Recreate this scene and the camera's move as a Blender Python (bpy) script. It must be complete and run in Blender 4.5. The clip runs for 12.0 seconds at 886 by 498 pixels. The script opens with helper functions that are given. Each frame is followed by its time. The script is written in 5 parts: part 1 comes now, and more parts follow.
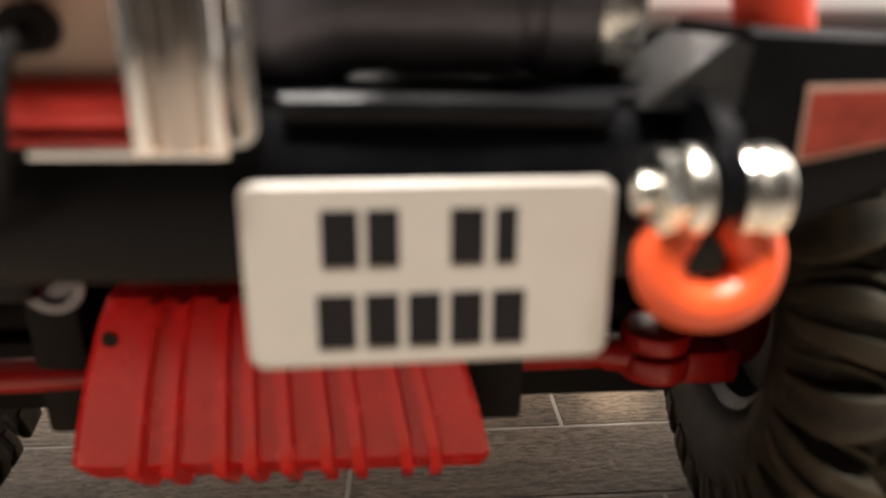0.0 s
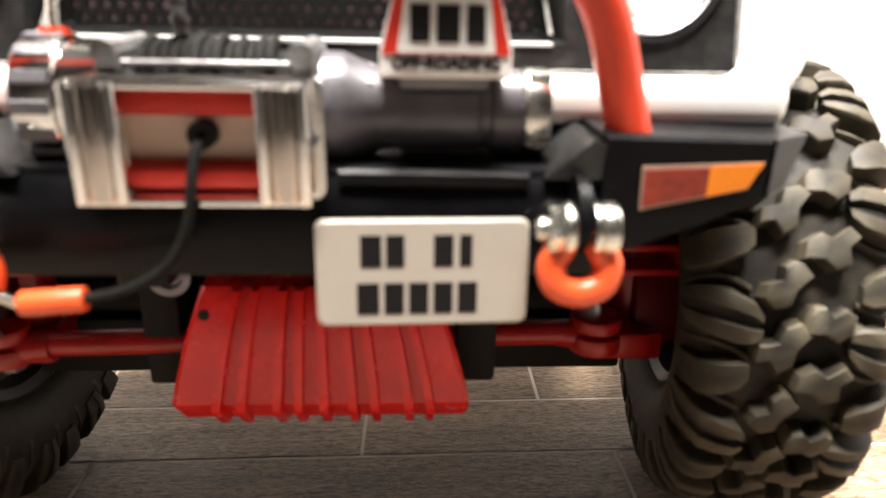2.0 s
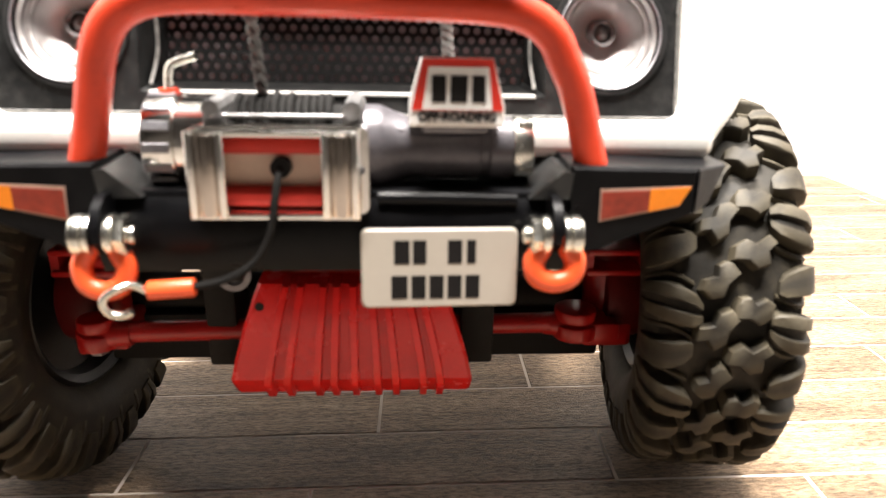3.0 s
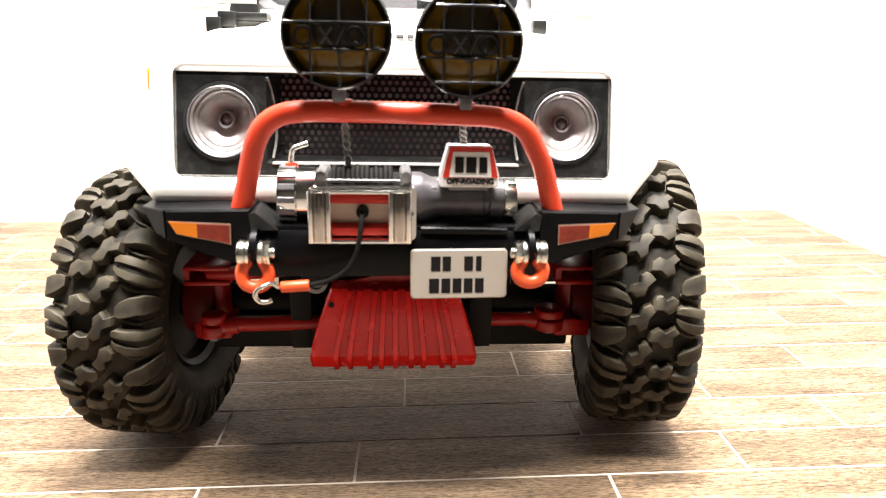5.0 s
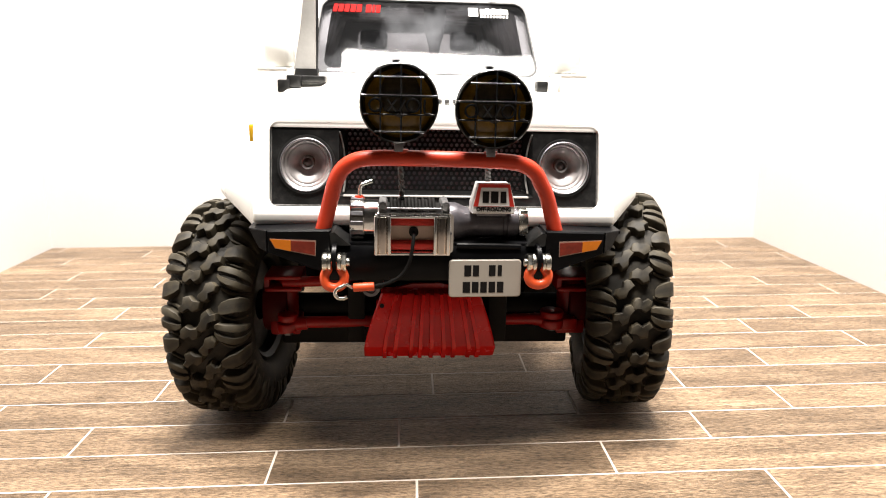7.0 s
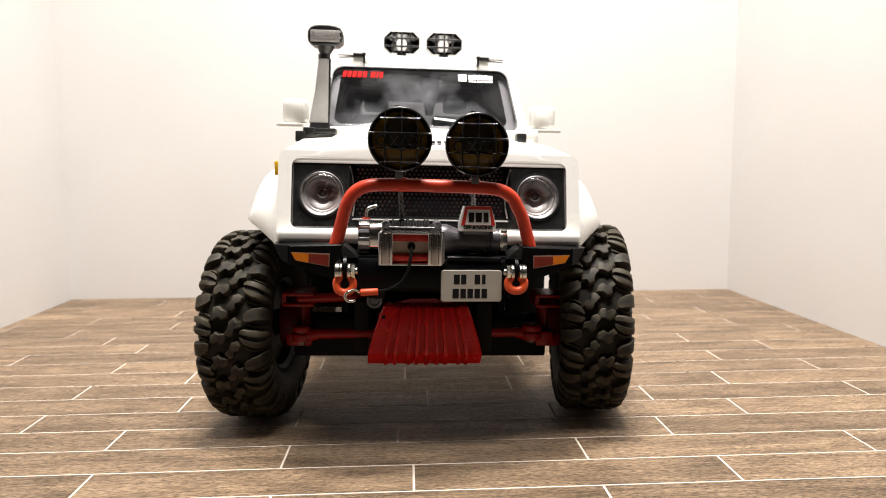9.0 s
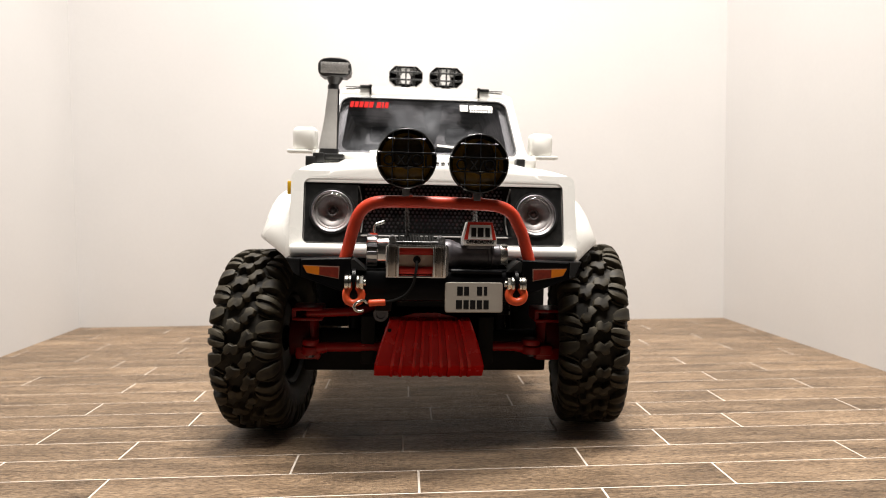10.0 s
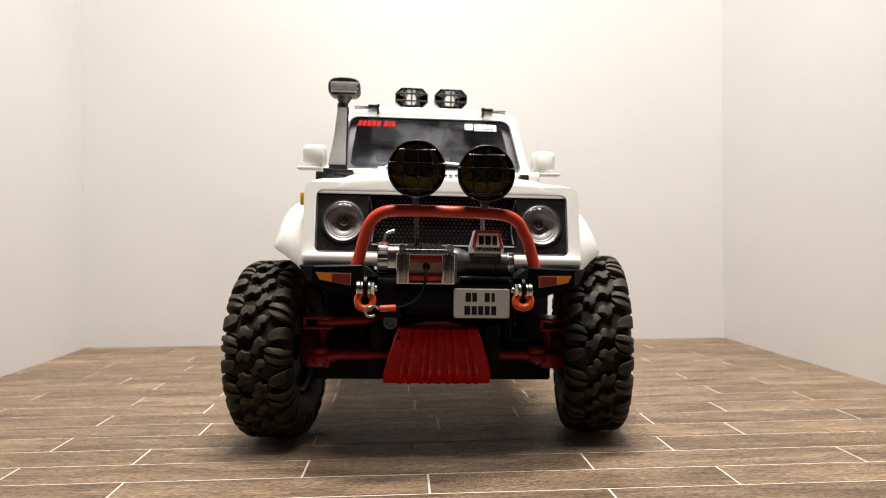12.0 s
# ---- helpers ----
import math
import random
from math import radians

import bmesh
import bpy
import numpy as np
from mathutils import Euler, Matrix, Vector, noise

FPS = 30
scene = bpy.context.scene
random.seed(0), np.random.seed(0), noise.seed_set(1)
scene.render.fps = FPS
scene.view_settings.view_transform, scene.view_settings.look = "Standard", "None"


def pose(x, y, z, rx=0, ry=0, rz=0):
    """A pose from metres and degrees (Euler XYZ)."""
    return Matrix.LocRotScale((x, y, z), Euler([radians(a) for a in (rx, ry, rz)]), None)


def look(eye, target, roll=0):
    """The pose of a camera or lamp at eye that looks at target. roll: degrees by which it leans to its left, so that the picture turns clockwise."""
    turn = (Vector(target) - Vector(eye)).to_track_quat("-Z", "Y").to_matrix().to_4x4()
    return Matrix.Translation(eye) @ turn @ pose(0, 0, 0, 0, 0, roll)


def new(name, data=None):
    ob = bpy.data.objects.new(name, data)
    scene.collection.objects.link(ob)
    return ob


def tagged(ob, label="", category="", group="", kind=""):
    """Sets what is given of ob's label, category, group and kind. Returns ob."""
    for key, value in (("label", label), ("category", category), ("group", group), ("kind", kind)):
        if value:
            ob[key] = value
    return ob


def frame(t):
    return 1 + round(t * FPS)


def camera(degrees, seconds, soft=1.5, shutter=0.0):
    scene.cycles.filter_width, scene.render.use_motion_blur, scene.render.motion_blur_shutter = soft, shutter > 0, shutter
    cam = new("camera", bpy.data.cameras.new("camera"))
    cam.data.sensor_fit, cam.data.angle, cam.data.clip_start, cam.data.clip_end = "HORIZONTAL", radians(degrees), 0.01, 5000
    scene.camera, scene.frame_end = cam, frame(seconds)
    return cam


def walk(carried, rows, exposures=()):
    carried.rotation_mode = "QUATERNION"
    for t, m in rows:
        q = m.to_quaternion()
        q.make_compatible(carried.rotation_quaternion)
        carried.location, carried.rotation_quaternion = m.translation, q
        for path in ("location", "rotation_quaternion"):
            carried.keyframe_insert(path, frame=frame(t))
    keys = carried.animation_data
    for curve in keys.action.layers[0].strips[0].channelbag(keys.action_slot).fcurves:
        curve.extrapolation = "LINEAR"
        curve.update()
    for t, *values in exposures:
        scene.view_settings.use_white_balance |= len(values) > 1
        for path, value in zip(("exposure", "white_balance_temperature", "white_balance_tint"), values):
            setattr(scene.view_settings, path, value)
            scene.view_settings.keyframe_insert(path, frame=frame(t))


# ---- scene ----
cam = camera(65.8, 12.0, soft=1.0)
# a small fixed aperture: what is close to the lens goes soft
cam.data.dof.use_dof, cam.data.dof.focus_distance, cam.data.dof.aperture_fstop = True, 0.36, 18.0
PATH = [
    (0, (0.01944, -0.07837, 0.11804), (0.0917, 1.8041, -0.5537), -1.07),
    (0.5, (0.02036, -0.09178, 0.12628), (0.0703, 1.7902, -0.5489), -0.69),
    (1, (0.02241, -0.09864, 0.12735), (0.0663, 1.7842, -0.5457), -0.56),
    (1.5, (0.02155, -0.10768, 0.13193), (0.0677, 1.7753, -0.5406), -0.59),
    (2, (0.02131, -0.12025, 0.13440), (0.0668, 1.7630, -0.5373), -0.52),
    (2.5, (0.01910, -0.13631, 0.13962), (0.0681, 1.7523, -0.5167), -0.55),
    (4.5, (0.01056, -0.22283, 0.15948), (0.0927, 1.6935, -0.4069), -0.40),
    (5, (0.00587, -0.24138, 0.16644), (0.0876, 1.6813, -0.3782), -0.45),
    (5.5, (0.00311, -0.26505, 0.17108), (0.0835, 1.6637, -0.3517), -0.40),
    (6, (-0.00141, -0.28192, 0.16876), (0.0830, 1.6523, -0.3328), -0.40),
    (6.5, (-0.00742, -0.30412, 0.17565), (0.0787, 1.6354, -0.3048), -0.39),
    (7, (-0.01166, -0.31786, 0.17891), (0.0761, 1.6272, -0.2781), -0.39),
    (9, (-0.01302, -0.38197, 0.15740), (0.0890, 1.6021, -0.0732), -0.45),
    (9.5, (-0.01616, -0.39356, 0.14925), (0.0882, 1.5968, -0.0170), -0.43),
    (10, (-0.01684, -0.40333, 0.14407), (0.0889, 1.5908, 0.0335), -0.45),
    (10.5, (-0.01981, -0.40975, 0.13318), (0.0887, 1.5858, 0.0549), -0.46),
    (11, (-0.02117, -0.41590, 0.12573), (0.0869, 1.5804, 0.0713), -0.45),
    (11.5, (-0.02136, -0.41545, 0.12841), (0.0859, 1.5813, 0.0887), -0.47),
    (12, (-0.02338, -0.41551, 0.13117), (0.0871, 1.5813, 0.1108), -0.52),
]
EXPOSURES = [(0.0, 1.62), (1.5, 1.75), (2.5, 1.88), (4.5, 1.88), (5.0, 1.66), (5.5, 1.45), (7.0, 0.86), (9.0, 0.14), (9.5, 0.04), (12.0, -0.20)]
walk(cam, [(t, look(eye, target, roll)) for t, eye, target, roll in PATH], EXPOSURES)


# ---------- light ----------
world = bpy.data.worlds.new("world")
scene.world = world
world.use_nodes = True
world.node_tree.nodes["Background"].inputs[0].default_value = (1.0, 0.86, 0.72, 1)
world.node_tree.nodes["Background"].inputs[1].default_value = 0.02


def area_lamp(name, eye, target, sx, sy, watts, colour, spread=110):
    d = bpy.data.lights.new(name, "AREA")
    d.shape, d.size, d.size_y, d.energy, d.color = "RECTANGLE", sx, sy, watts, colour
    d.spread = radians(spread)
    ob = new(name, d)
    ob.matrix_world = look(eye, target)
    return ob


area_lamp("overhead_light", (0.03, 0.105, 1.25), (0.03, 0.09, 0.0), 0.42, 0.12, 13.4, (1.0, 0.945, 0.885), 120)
# unseen lamp added to fill the truck's front and reflect in the windscreen
area_lamp("front_light", (0.03, -0.29, 1.32), (0.03, -0.06, 0.0), 0.70, 0.12, 6.9, (1.0, 0.945, 0.885))


# ---------- mesh helpers ----------
def part(name, bm, material, parent=None, label="", sharp=35, m=None):
    """Links a bmesh as one mesh object under its parent."""
    bmesh.ops.recalc_face_normals(bm, faces=bm.faces[:])
    me = bpy.data.meshes.new(name)
    bm.to_mesh(me)
    bm.free()
    me.polygons.foreach_set("use_smooth", [True] * len(me.polygons))
    me.set_sharp_from_angle(angle=radians(sharp))
    for mt in (material if isinstance(material, (list, tuple)) else [material]):
        me.materials.append(mt)
    ob = new(name, me)
    if parent is not None:
        ob.parent = parent
        ob.matrix_parent_inverse = Matrix.Identity(4)
    if m is not None:
        ob.matrix_basis = m
    if label:
        ob["label"] = label
    return ob


def box(bm, lo, hi, bevel=0.0, seg=2, m=None):
    c = [(a + b) / 2 for a, b in zip(lo, hi)]
    s = [b - a for a, b in zip(lo, hi)]
    mm = Matrix.Translation(c) @ Matrix.Diagonal((*s, 1))
    if m is not None:
        mm = m @ mm
    r = bmesh.ops.create_cube(bm, size=1.0, matrix=mm)
    if bevel:
        ed = list({e for v in r["verts"] for e in v.link_edges})
        bmesh.ops.bevel(bm, geom=ed, offset=bevel, segments=seg, affect="EDGES", profile=0.5)
    return bm


def frame_of(d):
    d = Vector(d).normalized()
    up = Vector((0, 0, 1)) if abs(d.z) < 0.9 else Vector((0, 1, 0))
    u = d.cross(up).normalized()
    return d, u, d.cross(u).normalized()


def loft(bm, rings, caps=True, closed=False):
    """Skins rings of equally many points; each ring is a closed loop."""
    vs = [[bm.verts.new(p) for p in r] for r in rings]
    n = len(vs[0])
    for a, b in zip(vs, vs[1:] + ([vs[0]] if closed else [])):
        for i in range(n):
            bm.faces.new((a[i], a[(i + 1) % n], b[(i + 1) % n], b[i]))
    if caps and not closed:
        bm.faces.new(vs[0][::-1])
        bm.faces.new(vs[-1])
    return bm


def rod(bm, a, b, r0, r1=None, seg=20, bevel=0.0):
    a, b = Vector(a), Vector(b)
    r1 = r0 if r1 is None else r1
    d, u, w = frame_of(b - a)
    ln = (b - a).length
    st = [(0, r0), (ln, r1)]
    if bevel:
        st = [(0, r0 - bevel), (bevel * 0.3, r0 - bevel * 0.3), (bevel, r0), (ln - bevel, r1), (ln - bevel * 0.3, r1 - bevel * 0.3), (ln, r1 - bevel)]
    rings = [[a + d * h + (u * math.cos(k * math.tau / seg) + w * math.sin(k * math.tau / seg)) * r for k in range(seg)] for h, r in st]
    return loft(bm, rings)


def tube(bm, pts, r, seg=14, step=6, closed=False):
    """A round tube along a smooth curve through the points."""
    p = [Vector(q) for q in pts]
    path = []
    n = len(p)
    for i in range(n if closed else n - 1):
        a, b, c, d = ((p[(i - 1) % n], p[i], p[(i + 1) % n], p[(i + 2) % n]) if closed else
                      (p[max(i - 1, 0)], p[i], p[i + 1], p[min(i + 2, n - 1)]))
        for k in range(step):
            t = k / step
            path.append(0.5 * (2 * b + (c - a) * t + (2 * a - 5 * b + 4 * c - d) * t * t + (3 * b - a - 3 * c + d) * t ** 3))
    if not closed:
        path.append(p[-1])
    m = len(path)
    u = None
    rings = []
    for i, q in enumerate(path):
        d = (path[(i + 1) % m] - path[i - 1]) if closed else (path[min(i + 1, m - 1)] - path[max(i - 1, 0)])
        d.normalize()
        u = frame_of(d)[1] if u is None else (u - d * u.dot(d)).normalized()
        w = d.cross(u)
        rings.append([q + (u * math.cos(k * math.tau / seg) + w * math.sin(k * math.tau / seg)) * r for k in range(seg)])
    return loft(bm, rings, closed=closed)


def lathe(bm, prof, origin, axis, seg=40, close=False):
    """Revolves (height, radius) pairs round an axis; close joins the last pair to the first."""
    o = Vector(origin)
    d, u, w = frame_of(axis)
    rings = [[o + d * h + (u * math.cos(k * math.tau / seg) + w * math.sin(k * math.tau / seg)) * max(r, 1e-5) for k in range(seg)] for h, r in prof]
    return loft(bm, rings, caps=not close, closed=close)


def rrect(x0, x1, z0, z1, r, seg=5):
    out = []
    for cx, cz, a0 in ((x1 - r, z1 - r, 0), (x0 + r, z1 - r, 90), (x0 + r, z0 + r, 180), (x1 - r, z0 + r, 270)):
        for k in range(seg + 1):
            a = radians(a0 + 90 * k / seg)
            out.append((cx + r * math.cos(a), cz + r * math.sin(a)))
    return out


def slab(bm, poly, f0, f1, edge=0.0):
    """A plate: the outline poly (pairs) set in space by f0 and f1 (pair -> point); edge rounds the front rim."""
    if edge:
        cx, cz = sum(p[0] for p in poly) / len(poly), sum(p[1] for p in poly) / len(poly)
        rx = max(abs(p[0] - cx) for p in poly)
        rz = max(abs(p[1] - cz) for p in poly)
        small = [(cx + (x - cx) * (1 - edge / rx), cz + (z - cz) * (1 - edge / rz)) for x, z in poly]
        a = [Vector(f0(*p)) for p in poly]
        b = [Vector(f1(*p)) for p in poly]
        mid = [p.lerp(q, min(0.9, edge / max((q - p).length, 1e-6))) for p, q in zip(a, b)]
        return loft(bm, [[Vector(f0(*p)) for p in small], mid, b])
    return loft(bm, [[Vector(f0(*p)) for p in poly], [Vector(f1(*p)) for p in poly]])


def rim_frame(bm, outer, inner, y0, y1, inner1=None):
    """A plate with a hole, between two outlines of equally many points in x, z."""
    o0 = [(x, y0, z) for x, z in outer]
    i0 = [(x, y0, z) for x, z in inner]
    i1 = [(x, y1, z) for x, z in (inner1 or inner)]
    o1 = [(x, y1, z) for x, z in outer]
    return loft(bm, [o0, i0, i1, o1], closed=True)


def letters(name, text, size, material, parent, m, depth=0.0001, spread=1.0):
    cu = bpy.data.curves.new(name, "FONT")
    cu.offset = size * 0.05
    cu.body, cu.size, cu.extrude, cu.align_x, cu.space_character = text, size, depth, "CENTER", spread
    tmp = bpy.data.objects.new(name, cu)
    me = bpy.data.meshes.new_from_object(tmp)
    bpy.data.objects.remove(tmp)
    me.materials.append(material)
    ob = new(name, me)
    ob.parent, ob.matrix_parent_inverse = parent, Matrix.Identity(4)
    ob.matrix_basis = m
    return ob


# ---------- materials ----------
def surf(name, col, rough=0.5, metal=0.0, var=0.15, scale=60.0, bump=0.1, fine=700.0, rvar=0.12, spec=0.5, coat=0.0, stretch=(1, 1, 1), dust=None, dust_amount=0.0):
    mt = bpy.data.materials.new(name)
    mt.use_nodes = True
    nt = mt.node_tree
    b = nt.nodes["Principled BSDF"]
    tc = nt.nodes.new("ShaderNodeTexCoord")
    mp = nt.nodes.new("ShaderNodeMapping")
    mp.inputs["Scale"].default_value = stretch
    nt.links.new(tc.outputs["Object"], mp.inputs[0])
    n1 = nt.nodes.new("ShaderNodeTexNoise")
    n1.inputs["Scale"].default_value, n1.inputs["Detail"].default_value = scale, 5
    n2 = nt.nodes.new("ShaderNodeTexNoise")
    n2.inputs["Scale"].default_value, n2.inputs["Detail"].default_value = fine, 3
    for n in (n1, n2):
        nt.links.new(mp.outputs[0], n.inputs["Vector"])
    add = nt.nodes.new("ShaderNodeMath")
    add.operation = "MULTIPLY_ADD"
    nt.links.new(n2.outputs[0], add.inputs[0])
    add.inputs[1].default_value = 0.45
    nt.links.new(n1.outputs[0], add.inputs[2])
    ramp = nt.nodes.new("ShaderNodeValToRGB")
    ramp.color_ramp.elements[0].position, ramp.color_ramp.elements[1].position = 0.45, 1.0
    ramp.color_ramp.elements[0].color = (*[max(0, c * (1 - var)) for c in col], 1)
    ramp.color_ramp.elements[1].color = (*[min(1, c * (1 + var)) for c in col], 1)
    nt.links.new(add.outputs[0], ramp.inputs[0])
    out = ramp.outputs[0]
    if dust:
        n3 = nt.nodes.new("ShaderNodeTexNoise")
        n3.inputs["Scale"].default_value, n3.inputs["Detail"].default_value = scale * 1.7, 8
        nt.links.new(mp.outputs[0], n3.inputs["Vector"])
        r3 = nt.nodes.new("ShaderNodeMapRange")
        r3.inputs[1].default_value, r3.inputs[2].default_value, r3.inputs[4].default_value = 0.48, 0.75, dust_amount
        nt.links.new(n3.outputs[0], r3.inputs[0])
        mx = nt.nodes.new("ShaderNodeMix")
        mx.data_type = "RGBA"
        nt.links.new(r3.outputs[0], mx.inputs[0])
        nt.links.new(out, mx.inputs[6])
        mx.inputs[7].default_value = (*dust, 1)
        out = mx.outputs[2]
    nt.links.new(out, b.inputs["Base Color"])
    rr = nt.nodes.new("ShaderNodeMapRange")
    rr.inputs[3].default_value, rr.inputs[4].default_value = max(0.02, rough - rvar), min(1, rough + rvar)
    nt.links.new(n1.outputs[0], rr.inputs[0])
    nt.links.new(rr.outputs[0], b.inputs["Roughness"])
    b.inputs["Metallic"].default_value = metal
    b.inputs["Specular IOR Level"].default_value = spec
    b.inputs["Coat Weight"].default_value = coat
    b.inputs["Coat Roughness"].default_value = 0.12
    if bump:
        bp = nt.nodes.new("ShaderNodeBump")
        bp.inputs["Strength"].default_value, bp.inputs["Distance"].default_value = bump, 0.0004
        nt.links.new(n2.outputs[0], bp.inputs["Height"])
        nt.links.new(bp.outputs[0], b.inputs["Normal"])
    return mt


def thin_glass(name, tint, gloss_rough=0.02, ior=1.5, painted_reflection=0.0):
    """A thin pane: clear or tinted, with a Fresnel gloss."""
    mt = bpy.data.materials.new(name)
    mt.use_nodes = True
    nt = mt.node_tree
    nt.nodes.remove(nt.nodes["Principled BSDF"])
    tr = nt.nodes.new("ShaderNodeBsdfTransparent")
    tr.inputs[0].default_value = (*tint, 1)
    gl = nt.nodes.new("ShaderNodeBsdfGlossy")
    gl.inputs["Roughness"].default_value = gloss_rough
    fr = nt.nodes.new("ShaderNodeFresnel")
    fr.inputs[0].default_value = ior
    mx = nt.nodes.new("ShaderNodeMixShader")
    nt.links.new(fr.outputs[0], mx.inputs[0])
    base = tr.outputs[0]
    # pale noise clouds: the ceiling's reflection painted into the pane
    if painted_reflection:
        df = nt.nodes.new("ShaderNodeBsdfDiffuse")
        df.inputs[0].default_value = (0.62, 0.64, 0.68, 1)
        tc = nt.nodes.new("ShaderNodeTexCoord")
        nz = nt.nodes.new("ShaderNodeTexNoise")
        nz.inputs["Scale"].default_value, nz.inputs["Detail"].default_value = 26, 6
        nt.links.new(tc.outputs["Object"], nz.inputs["Vector"])
        mr = nt.nodes.new("ShaderNodeMapRange")
        mr.inputs[1].default_value, mr.inputs[2].default_value, mr.inputs[3].default_value, mr.inputs[4].default_value = 0.50, 0.78, painted_reflection * 0.03, painted_reflection
        nt.links.new(nz.outputs[0], mr.inputs[0])
        mh = nt.nodes.new("ShaderNodeMixShader")
        nt.links.new(mr.outputs[0], mh.inputs[0])
        nt.links.new(tr.outputs[0], mh.inputs[1])
        nt.links.new(df.outputs[0], mh.inputs[2])
        base = mh.outputs[0]
    nt.links.new(base, mx.inputs[1])
    nt.links.new(gl.outputs[0], mx.inputs[2])
    nt.links.new(mx.outputs[0], nt.nodes["Material Output"].inputs[0])
    return mt


def wood_tile():
    mt = bpy.data.materials.new("wood_look_tile")
    mt.use_nodes = True
    nt = mt.node_tree
    b = nt.nodes["Principled BSDF"]
    tc = nt.nodes.new("ShaderNodeTexCoord")
    oi = nt.nodes.new("ShaderNodeObjectInfo")
    shift = nt.nodes.new("ShaderNodeVectorMath")
    shift.operation = "MULTIPLY_ADD"
    comb = nt.nodes.new("ShaderNodeCombineXYZ")
    for k in range(3):
        nt.links.new(oi.outputs["Random"], comb.inputs[k])
    nt.links.new(comb.outputs[0], shift.inputs[0])
    shift.inputs[1].default_value = (3.1, 1.7, 0.0)
    nt.links.new(tc.outputs["Object"], shift.inputs[2])

    def noise_at(scale, stretch, detail, rough=0.6):
        mp = nt.nodes.new("ShaderNodeMapping")
        mp.inputs["Scale"].default_value = stretch
        nt.links.new(shift.outputs[0], mp.inputs[0])
        n = nt.nodes.new("ShaderNodeTexNoise")
        n.inputs["Scale"].default_value, n.inputs["Detail"].default_value, n.inputs["Roughness"].default_value = scale, detail, rough
        n.inputs["Distortion"].default_value = 0.4
        nt.links.new(mp.outputs[0], n.inputs["Vector"])
        return n
    broad = noise_at(70, (0.22, 1, 1), 4)
    grain = noise_at(520, (0.06, 1, 1), 9, 0.78)
    pores = noise_at(1500, (0.17, 1, 1), 4, 0.7)
    ramp = nt.nodes.new("ShaderNodeValToRGB")
    e = ramp.color_ramp.elements
    e[0].position, e[0].color = 0.24, (0.042, 0.027, 0.018, 1)
    e[1].position, e[1].color = 0.78, (0.590, 0.425, 0.280, 1)
    mid = e.new(0.5)
    mid.color = (0.310, 0.212, 0.132, 1)
    mixv = nt.nodes.new("ShaderNodeMath")
    mixv.operation = "MULTIPLY_ADD"
    nt.links.new(grain.outputs[0], mixv.inputs[0])
    mixv.inputs[1].default_value = 0.72
    sc = nt.nodes.new("ShaderNodeMath")
    sc.operation = "MULTIPLY_ADD"
    nt.links.new(broad.outputs[0], sc.inputs[0])
    sc.inputs[1].default_value, sc.inputs[2].default_value = 0.60, -0.17
    nt.links.new(sc.outputs[0], mixv.inputs[2])
    nt.links.new(mixv.outputs[0], ramp.inputs[0])
    hsv = nt.nodes.new("ShaderNodeHueSaturation")
    val = nt.nodes.new("ShaderNodeMapRange")
    val.inputs[3].default_value, val.inputs[4].default_value = 0.80, 1.18
    nt.links.new(oi.outputs["Random"], val.inputs[0])
    nt.links.new(val.outputs[0], hsv.inputs["Value"])
    nt.links.new(ramp.outputs[0], hsv.inputs["Color"])
    pm = nt.nodes.new("ShaderNodeMapRange")
    pm.inputs[1].default_value, pm.inputs[2].default_value, pm.inputs[3].default_value, pm.inputs[4].default_value = 0.40, 0.57, 0.38, 1.18
    nt.links.new(pores.outputs[0], pm.inputs[0])
    mul = nt.nodes.new("ShaderNodeMix")
    mul.data_type, mul.blend_type = "RGBA", "MULTIPLY"
    mul.inputs[0].default_value = 1.0
    nt.links.new(hsv.outputs[0], mul.inputs[6])
    nt.links.new(pm.outputs[0], mul.inputs[7])
    nt.links.new(mul.outputs[2], b.inputs["Base Color"])
    rr = nt.nodes.new("ShaderNodeMapRange")
    rr.inputs[1].default_value, rr.inputs[2].default_value, rr.inputs[3].default_value, rr.inputs[4].default_value = 0.35, 0.65, 0.50, 0.26
    nt.links.new(pores.outputs[0], rr.inputs[0])
    nt.links.new(rr.outputs[0], b.inputs["Roughness"])
    b.inputs["Specular IOR Level"].default_value = 0.24
    bp = nt.nodes.new("ShaderNodeBump")
    bp.inputs["Strength"].default_value, bp.inputs["Distance"].default_value = 1.0, 0.0012
    hh = nt.nodes.new("ShaderNodeMath")
    hh.operation = "MULTIPLY_ADD"
    nt.links.new(pores.outputs[0], hh.inputs[0])
    hh.inputs[1].default_value = 1.5
    nt.links.new(mixv.outputs[0], hh.inputs[2])
    nt.links.new(hh.outputs[0], bp.inputs["Height"])
    nt.links.new(bp.outputs[0], b.inputs["Normal"])
    return mt


M_WALL = surf("white_board", (0.64, 0.625, 0.615), 0.75, var=0.025, scale=9, bump=0.04, fine=260)
M_ROOM = surf("room_paint", (0.07, 0.062, 0.055), 0.8, var=0.06, scale=2, bump=0.05, fine=60)
M_GROUT = surf("pale_grout", (0.56, 0.49, 0.42), 0.8, var=0.08, scale=80, bump=0.1)
M_BOARD = surf("grey_board_edge", (0.36, 0.33, 0.34), 0.8, var=0.1, scale=60, bump=0.1)
# black that carries the shadow of the gap below the floor
M_GAPSHADOW = surf("black_gap_shadow", (0.012, 0.011, 0.011), 0.8, var=0.2)
M_TABLE = surf("dark_table_top", (0.10, 0.085, 0.072), 0.5, var=0.2, scale=14)
M_WOOD = wood_tile()
